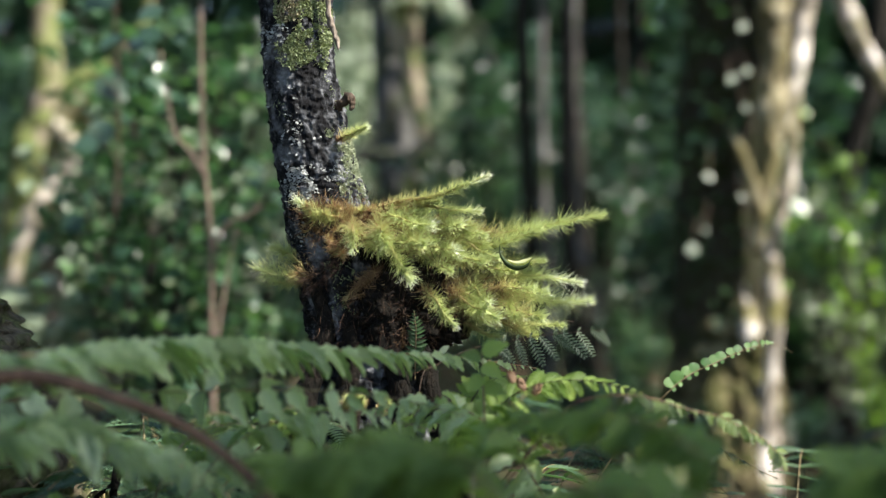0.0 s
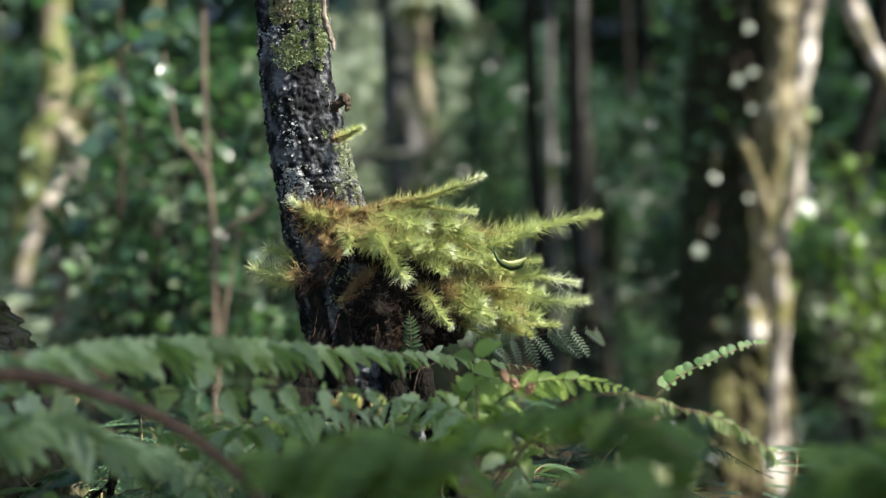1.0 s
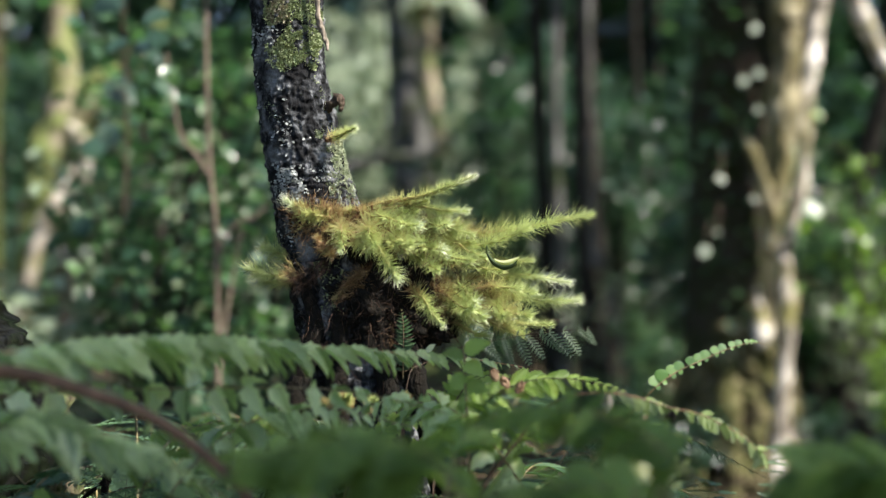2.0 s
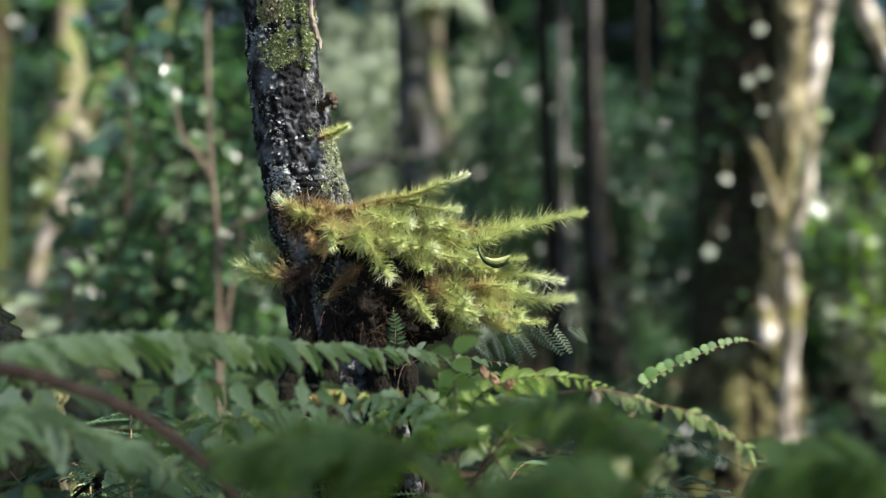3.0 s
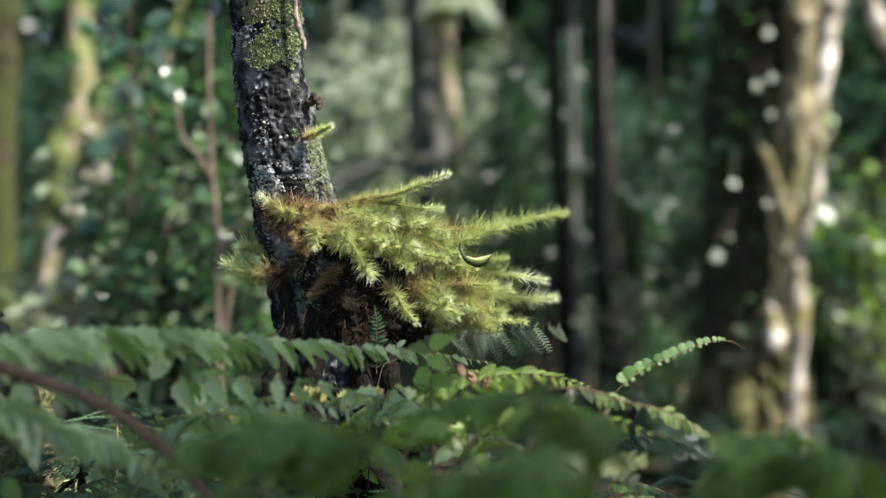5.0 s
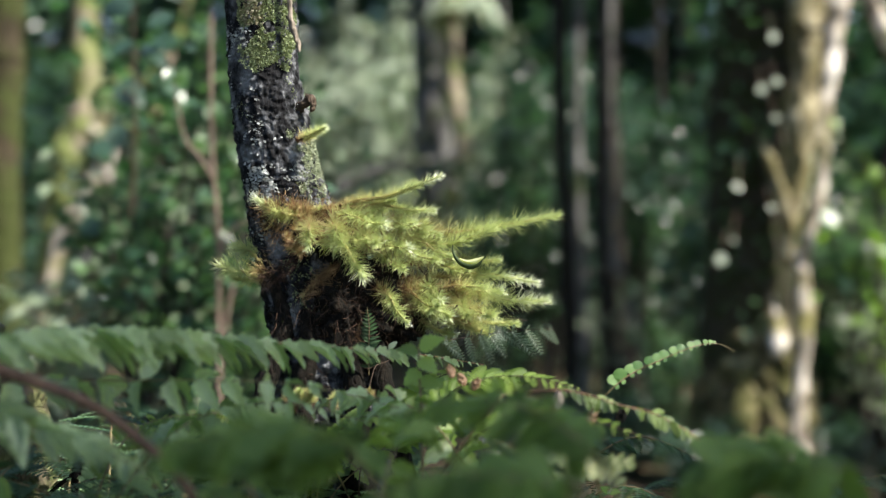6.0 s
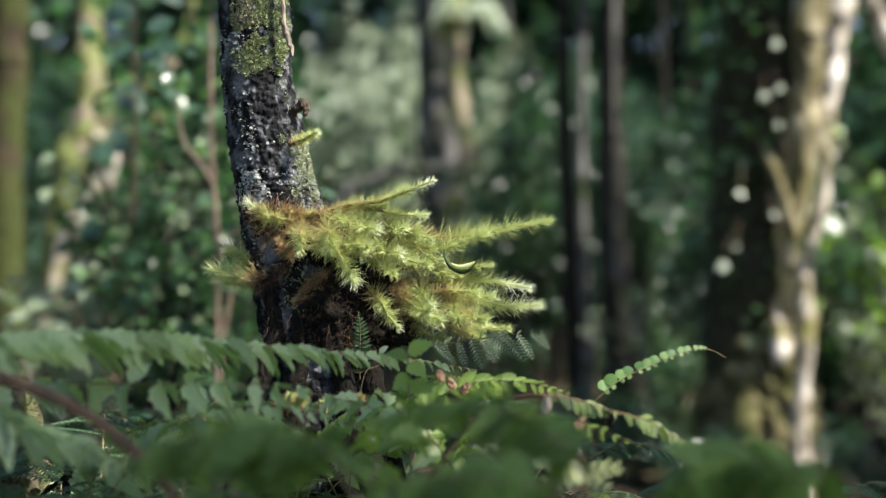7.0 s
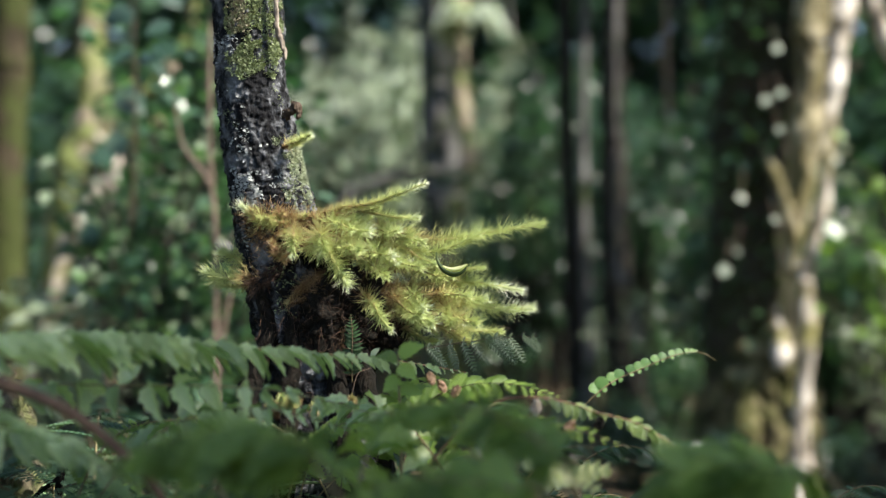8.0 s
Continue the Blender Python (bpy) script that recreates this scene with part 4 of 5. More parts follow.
def fibres(rng, pos, along, length, curl=.35, hw=.0005):
    """Fine curved rootlets, joined: each a bent strip of three pieces."""
    n = len(pos)
    d = unit(along)
    side = unit(np.cross(d, rng.normal(0, 1, d.shape)))
    rows, p = [], pos.copy()
    for k in range(4):
        h = hw * (1 - k / 3.5)
        rows += [p - side * h, p + side * h]
        d = unit(d + rng.normal(0, curl, d.shape))
        p = p + d * (length / 3)[:, None]
    V = np.stack(rows, 1).reshape(-1, 3)
    o = (np.arange(n) * 8)[:, None]
    return V, [np.concatenate([o + np.array([[2 * k, 2 * k + 1, 2 * k + 3, 2 * k + 2]]) for k in range(3)])]


def build_clump():
    t = thing("epiphyte_clump", (-.06, 2.38, 1.55), "clump of bristly lime-green clubmoss shoots, rust-brown at the base", "epiphyte")
    rng = np.random.default_rng(51)
    shoots = [
        ((-.115, 2.38, 1.690), (.058, 2.32, 1.737), (0, 0, -.006), .011, 0),
        ((-.13, 2.38, 1.682), (.045, 2.35, 1.683), (0, 0, .012), .013, .1),
        ((-.09, 2.38, 1.655), (.246, 2.42, 1.678), (.0, 0, -.014), .018, .16),
        ((-.10, 2.37, 1.64), (.14, 2.38, 1.655), (0, 0, -.01), .018, .15),
        ((-.15, 2.39, 1.67), (-.03, 2.32, 1.66), (0, 0, .012), .017, 0),
        ((-.14, 2.39, 1.66), (-.062, 2.30, 1.578), (0, -.01, .02), .019, .1),
        ((-.16, 2.40, 1.67), (-.240, 2.36, 1.698), (0, -.01, -.004), .017, 0),
        ((-.15, 2.39, 1.66), (-.155, 2.33, 1.622), (0, -.02, .015), .016, .1),
        ((-.12, 2.39, 1.655), (-.10, 2.32, 1.63), (0, -.02, .015), .017, .15),
        ((-.21, 2.40, 1.585), (-.312, 2.42, 1.590), (0, 0, -.004), .022, 0),
        ((-.22, 2.42, 1.575), (-.29, 2.43, 1.572), (0, 0, -.004), .016, .1),
        ((-.22, 2.42, 1.60), (-.292, 2.44, 1.626), (0, 0, .0), .018, 0),
        ((-.10, 2.40, 1.60), (-.165, 2.36, 1.545), (0, -.01, .01), .010, .8),
        ((-.02, 2.42, 1.575), (.212, 2.45, 1.568), (0, 0, .010), .019, 0),
        ((.0, 2.42, 1.555), (.230, 2.48, 1.537), (0, 0, .004), .017, 0),
        ((-.02, 2.40, 1.57), (.072, 2.34, 1.515), (0, 0, .014), .016, 0),
        ((-.05, 2.38, 1.56), (.006, 2.32, 1.507), (0, -.01, .012), .015, 0),
        ((-.03, 2.38, 1.54), (.135, 2.37, 1.487), (0, 0, .012), .014, .45),
        ((.0, 2.40, 1.53), (.18, 2.42, 1.500), (0, 0, .006), .013, .3),
        ((-.13, 2.39, 1.69), (-.02, 2.36, 1.70), (0, 0, -.004), .012, .35),
        ((-.17, 2.395, 1.672), (-.09, 2.37, 1.690), (0, 0, .006), .010, .6),
        ((-.05, 2.40, 1.62), (.05, 2.33, 1.605), (0, 0, .008), .015, .2),
        ((-.03, 2.40, 1.60), (.10, 2.36, 1.59), (0, 0, .01), .014, .3),
        ((-.08, 2.40, 1.63), (.0, 2.32, 1.59), (0, 0, .008), .015, .2),
        ((.0, 2.42, 1.60), (.15, 2.42, 1.605), (0, 0, .006), .013, .25),
    ]
    for k in range(33):
        if k < 19:
            b = np.array((rng.uniform(-.15, -.01), rng.uniform(2.37, 2.41), rng.uniform(1.635, 1.675)))
            d = unit(np.array((rng.uniform(.3, 1.3), rng.uniform(-.9, .1), rng.uniform(-.3, .2))))
        else:
            b = np.array((rng.uniform(-.02, .08), rng.uniform(2.38, 2.43), rng.uniform(1.51, 1.575)))
            d = unit(np.array((rng.uniform(.1, 1.2), rng.uniform(-1.0, .1), rng.uniform(-.6, .15))))
        shoots.append((b, b + d * rng.uniform(.05, .11), (0, 0, rng.uniform(-.005, .012)), rng.uniform(.012, .018), rng.uniform(0, .35)))
    for k, (b, e, bend, thick, old) in enumerate(shoots):
        part("shoot", shoot_mesh(b, e, bend, thick * 1.13, 100 + k, old=old), NEEDLE, t)
    for k in range(15):
        a = math.radians(rng.uniform(-105, -35))
        z = rng.uniform(1.625, 1.695)
        c = trunk_at(z)
        b = np.array((c[0] + math.cos(a) * c[3] * .8, c[1] + math.sin(a) * c[3] * .8, z))
        e = b + unit(np.array((math.cos(a) + rng.uniform(-.2, .9), math.sin(a), rng.uniform(-.7, .5)))) * rng.uniform(.03, .055)
        part("shoot", shoot_mesh(b, e, (0, 0, .004), rng.uniform(.009, .013), 300 + k, 9000, rng.uniform(.5, .85)), NEEDLE, t, "rust-brown old shoot")
    # Root mass fills the gap between shoot tiers, its black carrying the shade.
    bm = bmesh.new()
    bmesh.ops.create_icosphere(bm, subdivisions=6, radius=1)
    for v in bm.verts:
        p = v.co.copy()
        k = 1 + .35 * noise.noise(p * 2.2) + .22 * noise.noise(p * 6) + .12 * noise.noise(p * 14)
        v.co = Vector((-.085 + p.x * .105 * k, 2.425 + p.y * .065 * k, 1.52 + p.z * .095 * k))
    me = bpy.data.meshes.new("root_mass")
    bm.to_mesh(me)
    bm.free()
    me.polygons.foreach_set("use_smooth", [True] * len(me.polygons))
    part("root_mass", me, HUMUS, t, "fibrous root mass blackened for the shade under the shoots")
    # rust-brown rootlets: a mat round the trunk at the shoots' base; below, dark tangles deepen the shade
    a = np.radians(rng.uniform(-125, -15, 2600))
    z = rng.normal(1.668, .018, 2600)
    c = np.array([trunk_at(q) for q in z])
    out = np.stack([np.cos(a), np.sin(a), rng.normal(0, .5, 2600)], 1)
    pos = np.stack([c[:, 0] + np.cos(a) * c[:, 3], c[:, 1] + np.sin(a) * c[:, 3], z], 1)
    part("rootlet_mat", make_mesh("rootlet_mat", *fibres(rng, pos, out + rng.normal(0, .7, out.shape), rng.uniform(.008, .03, 2600))), RUST, t, "rust-brown fibrous mat")["kind"] = "stuff"
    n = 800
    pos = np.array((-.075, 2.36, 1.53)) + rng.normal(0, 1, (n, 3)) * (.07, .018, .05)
    part("rootlet_mat", make_mesh("rootlet_mat", *fibres(rng, pos, rng.normal(0, .6, (n, 3)) + (0, -.5, -.6), rng.uniform(.012, .045, n))), DARK_RUST, t, "hanging rootlets darkened for the shade under the shoots")["kind"] = "stuff"
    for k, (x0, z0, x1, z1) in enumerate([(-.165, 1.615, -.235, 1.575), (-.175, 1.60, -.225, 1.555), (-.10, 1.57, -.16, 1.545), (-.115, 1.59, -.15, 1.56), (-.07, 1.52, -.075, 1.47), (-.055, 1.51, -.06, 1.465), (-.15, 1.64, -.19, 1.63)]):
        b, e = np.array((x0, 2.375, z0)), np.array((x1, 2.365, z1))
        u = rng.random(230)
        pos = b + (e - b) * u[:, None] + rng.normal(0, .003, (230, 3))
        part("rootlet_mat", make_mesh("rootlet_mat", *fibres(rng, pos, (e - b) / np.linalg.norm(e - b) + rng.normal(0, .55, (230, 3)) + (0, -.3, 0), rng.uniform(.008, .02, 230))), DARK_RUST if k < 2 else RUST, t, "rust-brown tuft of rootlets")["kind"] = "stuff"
    s = thing("clubmoss_sprig", (-.175, 2.40, 1.806), "single small bristly sprig on the bark", "epiphyte")
    part("shoot", shoot_mesh((-.185, 2.41, 1.802), (-.135, 2.37, 1.818), (0, 0, -.002), .010, 99, 6000, .1), NEEDLE, s)


build_clump()


# ---- ferns ----
def leaflet(name, teeth=6, width=.42, tooth=.25, cup=.06, droop=.12, tip=.9):
    """A toothed leaflet along y, one long."""
    n = teeth * 2 + 1
    y = np.linspace(0, 1, n)
    w = width * .5 * np.sin(np.pi * np.clip(y, .02, 1) ** .62) ** tip
    w = w * (1 + tooth * np.where(np.arange(n) % 2 == 1, 1, -1))
    w[0], w[-1] = .012, 0
    ys = y - np.where(np.arange(n) % 2 == 1, -.03, .02)
    ys[0], ys[-1] = 0, 1
    z = -droop * y ** 2
    V = np.vstack([np.stack([-w, ys, z + cup * w / width], 1), np.stack([0 * y, y, z - .02], 1), np.stack([w, ys, z + cup * w / width], 1)])
    i = np.arange(n - 1)
    return make_mesh(name, V, [np.stack([i, i + n, i + n + 1, i + 1], 1), np.stack([i + n, i + 2 * n, i + 2 * n + 1, i + n + 1], 1)])


def comb(name, pairs=9, width=.36, slim=.5, droop=.12):
    """A pinna cut to its midrib into narrow lobes, one long."""
    V, F, k = [], [], 0
    for j in range(pairs):
        y = (j + .3) / pairs
        L = width * .62 * math.sin(math.pi * min(.97, .16 + .8 * y)) ** .7
        hw = slim / pairs
        for s in (-1, 1):
            z = -droop * y * y
            V += [(0, y - hw, z), (0, y + hw, z), (s * L * .6, y + hw * 1.2 + .25 * L, z + .03), (s * L, y + .35 * L, z - .01), (s * L * .6, y - hw * .6 + .25 * L, z + .02)]
            q = [k, k + 4, k + 3, k + 2, k + 1] if s > 0 else [k, k + 1, k + 2, k + 3, k + 4]
            F += [(q[0], q[1], q[2]), (q[0], q[2], q[3]), (q[0], q[3], q[4])]
            k += 5
    V += [(-.012, 0, .004), (.012, 0, .004), (0, 1, -droop)]
    F.append((k, k + 1, k + 2))
    return make_mesh(name, np.array(V, float), [np.array(F)], smooth=False)


def lobed(name, pairs=4, width=.6, droop=.32, fold=.75):
    """A pinna cut half-way into broad overlapping lobes, each creased along its vein, one long."""
    V, F, k = [], [], 0
    for j in range(pairs):
        y = (j + .25) / pairs
        L = width * .62 * math.sin(math.pi * min(.96, .2 + .76 * y)) ** .6
        hw = .62 / pairs
        z = -droop * y * y
        for s in (-1, 1):
            q = .45 * L
            V += [(0, y - hw, z), (0, y + hw, z), (s * L * .5, y + q * .5, z - fold * L * .10), (s * L * .62, y + hw * .95 + q * .75, z + fold * L * .40),
                  (s * L * .95, y + hw * .3 + q, z + fold * L * .12), (s * L * .92, y - hw * .35 + q * .85, z - fold * L * .05), (s * L * .55, y - hw * .85 + q * .5, z + fold * L * .30)]
            for a, b, c in ((0, 6, 2), (6, 5, 2), (5, 4, 2), (4, 3, 2), (3, 1, 2), (1, 0, 2)):
                F.append((k + a, k + b, k + c) if s > 0 else (k + a, k + c, k + b))
            k += 7
    V += [(-.05, .9, -droop * .8), (.05, .9, -droop * .8), (0, 1.04, -droop)]
    F.append((k, k + 1, k + 2))
    return make_mesh(name, np.array(V, float), [np.array(F)])


def rounded(name):
    """A round fan-shaped leaflet, one long."""
    n = 9
    a = np.linspace(-.5, math.pi + .5, n)
    V = np.vstack([[(0, 0, 0), (0, .55, .03)], np.stack([.5 * np.cos(a), .52 + .48 * np.sin(a), .03 * np.cos(a * 3)], 1)])
    F = [(1, 2 + i, 3 + i) for i in range(n - 1)] + [(0, 2, 1), (0, 1, n + 1)]
    return make_mesh(name, V, [np.array(F)])


def variant(me, material):
    me = me.copy()
    me.materials.append(material)
    return me


def place(pos, along, up, length, width):
    y = Vector(along).normalized()
    x = y.cross(Vector(up)).normalized()
    z = x.cross(y)
    m = Matrix.Identity(4)
    for k in range(3):
        m[k][0], m[k][1], m[k][2], m[k][3] = x[k] * width, y[k] * length, z[k] * length, pos[k]
    return m


def frond(parent, P, r, pairs, size, pinna, stalk, start=.3, face=(0, 0, 1), drop=.5, slim=1.0, seed=0, sweep=.5, profile=None, sides=(-1, 1), jitter=.12, end=1.0, scale=(1, 1), taper=(1, .25)):
    """A frond: midrib through P, pinnae in pairs from start to the tip. face: the upper side. drop: how much the pinnae hang."""
    rng = np.random.default_rng(seed)
    n = 70
    C = spline(np.array(P, float), n)
    T = unit(np.gradient(C, axis=0))
    rad = np.linspace(r * taper[0], r * taper[1], n)
    rib = part("frond", make_mesh("frond", *tube(np.column_stack([C, rad])[:: 3], 36, 6)), stalk, parent)
    face = np.array(face, float)
    for k in range(pairs):
        u = start + (end - start) * (k + .5) / pairs
        i = min(n - 1, int(u * n))
        v = (u - start) / (end - start)
        L = size * (profile(v) if profile else math.sin(math.pi * min(.98, .28 + .7 * v)) ** .8 * (1.04 - .45 * v * v))
        side = unit(np.cross(T[i], face))
        for s in sides:
            al = side * s + T[i] * (sweep + rng.normal(0, jitter)) + np.array((0, 0, -drop + rng.normal(0, jitter)))
            ob = new("pinna", pinna)
            ob.parent = rib
            sz = L * rng.uniform(.88, 1.1) * scale[s > 0]
            ob.matrix_basis = place(C[i], al, face + rng.normal(0, jitter, 3), sz, sz * slim)
    return rib


P_TOOTH = leaflet("pinna", 6, .46, .2)
P_BROAD = leaflet("pinna", 5, .7, .12)
P_COMB = comb("pinna", 9, .40, .38)
P_FINE = comb("pinna", 9, .40, .2)
P_ROUND = rounded("pinna")
P_LOBED = lobed("pinna")
P_FOLD = leaflet("pinna", 4, .46, .14, .38, .30, .8)
FOLD_BLUE, FOLD_GREEN = variant(P_FOLD, FERN_BLUE), variant(P_FOLD, FERN_GREEN)
P_LOBED_SMALL = lobed("pinna", 4, .55)
LOBED_GREEN, LOBED_BRIGHT, LOBED_LIME = variant(P_LOBED, FERN_GREEN), variant(P_LOBED_SMALL, FERN_MID), variant(P_LOBED_SMALL, FERN_LIME)
FINE_BLUE = variant(P_FINE, FERN_TEAL)
TOOTH_GREEN, COMB_GREEN, FINE_GREEN = variant(P_TOOTH, FERN_GREEN), variant(P_COMB, FERN_GREEN), variant(P_FINE, FERN_GREEN)
COMB_GREY = variant(P_COMB, FERN_GREY)
ROUND_BRIGHT, COMB_PALE, BROAD_GREEN = variant(P_ROUND, FERN_BRIGHT), variant(P_COMB, FERN_PALE), variant(P_BROAD, FERN_GREEN)


def build_front_ferns():
    # long arching fronds across the front
    t = thing("fern", (-.95, 1.62, .97), "arching blue-green fern with toothed hanging leaflets", "fern", "ferns in front")
    frond(t, [(-.95, 1.62, .95), (-.80, 1.66, 1.32), (-.58, 1.68, 1.48), (-.433, 1.72, 1.507), (-.322, 1.82, 1.513), (-.228, 1.95, 1.499), (-.108, 2.07, 1.483), (.021, 2.2, 1.466), (.13, 2.26, 1.446)], .003, 54, .066, FOLD_BLUE, STALK, .30, (0, -.60, 1), .52, 1.05, 1, 1.3, jitter=.30, scale=(.3, 1))
    frond(t, [(-.95, 1.62, .95), (-.84, 1.75, 1.25), (-.68, 1.86, 1.40), (-.52, 1.90, 1.437), (-.306, 1.90, 1.446), (-.119, 1.95, 1.440), (.02, 2.0, 1.405)], .0022, 20, .060, FOLD_BLUE, GREEN_STALK, .35, (0, -.7, 1), .7, 1.1, 2, .8, jitter=.5)
    frond(t, [(-.95, 1.62, .95), (-.86, 1.66, 1.25), (-.66, 1.7, 1.41), (-0.517, 1.72, 1.415), (-0.445, 1.72, 1.422), (-0.374, 1.72, 1.407), (-0.309, 1.72, 1.385), (-0.244, 1.72, 1.354)], .0022, 22, .058, FOLD_BLUE, GREEN_STALK, .38, (0, -.6, 1), .45, 1.0, 3, 1.3, jitter=.3)
    t = thing("fern", (-.13, 1.60, .97), "fern with a thick brown stalk", "fern", "ferns in front")
    frond(t, [(-.13, 1.60, .95), (-.145, 1.62, 1.22), (-.165, 1.62, 1.325), (-.193, 1.62, 1.370), (-.235, 1.62, 1.409), (-.277, 1.62, 1.439), (-.320, 1.62, 1.458), (-.362, 1.62, 1.472), (-.405, 1.62, 1.485), (-.460, 1.62, 1.490), (-.545, 1.62, 1.47), (-.70, 1.62, 1.42)], .009, 7, .045, FOLD_BLUE, DARK_STALK, .84, (0, -.5, 1), .6, .95, 4, .5, taper=(.4, 1.1))
    # dark fern fronds close to the camera's line
    for k, (bx, by, P) in enumerate([
        (.30, 1.15, [(0.046, 1.34, 1.404), (0.010, 1.37, 1.442), (-0.058, 1.40, 1.450), (-0.128, 1.42, 1.434), (-0.194, 1.44, 1.400)]),
        (.30, 1.15, [(0.263, 1.42, 1.381), (0.223, 1.46, 1.439), (0.170, 1.50, 1.463), (0.105, 1.54, 1.463), (0.042, 1.58, 1.440)]),
        (.30, 1.15, [(0.495, 1.42, 1.393), (0.440, 1.42, 1.419), (0.389, 1.42, 1.427), (0.344, 1.42, 1.415), (0.308, 1.42, 1.392)]),
        (.30, 1.15, [(0.235, 1.40, 1.382), (0.195, 1.40, 1.403), (0.139, 1.40, 1.410), (0.079, 1.40, 1.402), (0.033, 1.40, 1.383)]),
        (.05, 1.55, [(.10, 1.6, 1.18), (.18, 1.66, 1.28), (.30, 1.74, 1.305), (.44, 1.84, 1.27)]),
        (.05, 1.55, [(.02, 1.62, 1.24), (.03, 1.75, 1.38), (.08, 1.9, 1.415), (.14, 2.06, 1.39)]),
        (.05, 1.55, [(-.04, 1.58, 1.25), (-.14, 1.66, 1.38), (-.21, 1.72, 1.395), (-.29, 1.77, 1.36)]),
        (-.42, 1.95, [(-.38, 1.95, 1.24), (-.28, 1.97, 1.37), (-.16, 2.0, 1.41), (-.02, 2.04, 1.38)]),
        (-.42, 1.95, [(-.44, 1.93, 1.24), (-.50, 1.9, 1.28), (-.58, 1.86, 1.30), (-.68, 1.82, 1.26)]),
        (-.42, 1.95, [(-.38, 1.9, 1.18), (-.30, 1.84, 1.26), (-.20, 1.78, 1.30), (-.08, 1.72, 1.29)]),
        (-.42, 1.95, [(-.41, 2.0, 1.22), (-.38, 2.08, 1.34), (-.32, 2.18, 1.37), (-.22, 2.26, 1.35)]),
        (.20, 2.05, [(.22, 2.03, 1.17), (.28, 2.0, 1.26), (.36, 1.95, 1.275), (.48, 1.9, 1.24)]),
        (.20, 2.05, [(.16, 2.05, 1.24), (.06, 2.07, 1.38), (-.04, 2.1, 1.41), (-.14, 2.14, 1.39)]),
        (.20, 2.05, [(.24, 2.1, 1.14), (.34, 2.15, 1.21), (.48, 2.2, 1.22), (.62, 2.25, 1.17)]),
        (.55, 1.55, [(.52, 1.55, 1.16), (.42, 1.55, 1.26), (.30, 1.56, 1.29), (.16, 1.58, 1.285)]),
        (.55, 1.55, [(.56, 1.6, 1.2), (.58, 1.7, 1.30), (.60, 1.84, 1.31), (.62, 2.0, 1.26)]),
    ]):
        if k in (0, 4, 7, 11, 14):
            t = thing("fern", (bx, by, ground_z(bx, by)), "dark green fern with broad soft fronds", "fern", "ferns in front")
        z = ground_z(bx, by)
        frond(t, [(bx, by, z - .02), ((bx * 2 + P[0][0]) / 3, (by * 2 + P[0][1]) / 3, z + .2)] + P, .003, 20, .046 if k in (1, 3) else .058, (FOLD_BLUE if k in (7, 9, 12) else LOBED_GREEN if k < 4 else FOLD_GREEN if k % 2 else COMB_GREEN), GREEN_STALK, .42, (0, -.45, 1), .45, .95, 20 + k, .7, jitter=.38)


build_front_ferns()


def crumpled(x, y, z, size, seed):
    """A dead leaf, curled along its length and creased."""
    rng = np.random.default_rng(seed)
    n, m = 9, 7
    u, v = np.meshgrid(np.linspace(0, 1, n), np.linspace(-1, 1, m), indexing="ij")
    w = .38 * np.sin(np.pi * np.clip(u * .9 + .08, 0, 1)) ** .8
    a = v * 1.9 + rng.normal(0, .25, (n, m))
    P = np.stack([w * np.sin(a) * .7, w * (1 - np.cos(a)) * .6 + .12 * rng.normal(0, .35, (n, m)), -(u - .4) + .25 * u * u + .05 * rng.normal(0, 1, (n, m))], -1).reshape(-1, 3) * size
    t = rng.uniform(-.8, .8)
    R = np.array([(math.cos(t), 0, math.sin(t)), (0, 1, 0), (-math.sin(t), 0, math.cos(t))])
    i, j = np.meshgrid(np.arange(n - 1), np.arange(m - 1), indexing="ij")
    q = (i * m + j).ravel()
    return make_mesh("dry_leaf", P @ R.T + np.array((x, y, z)), [np.stack([q, q + 1, q + 1 + m, q + m], 1)], smooth=False)


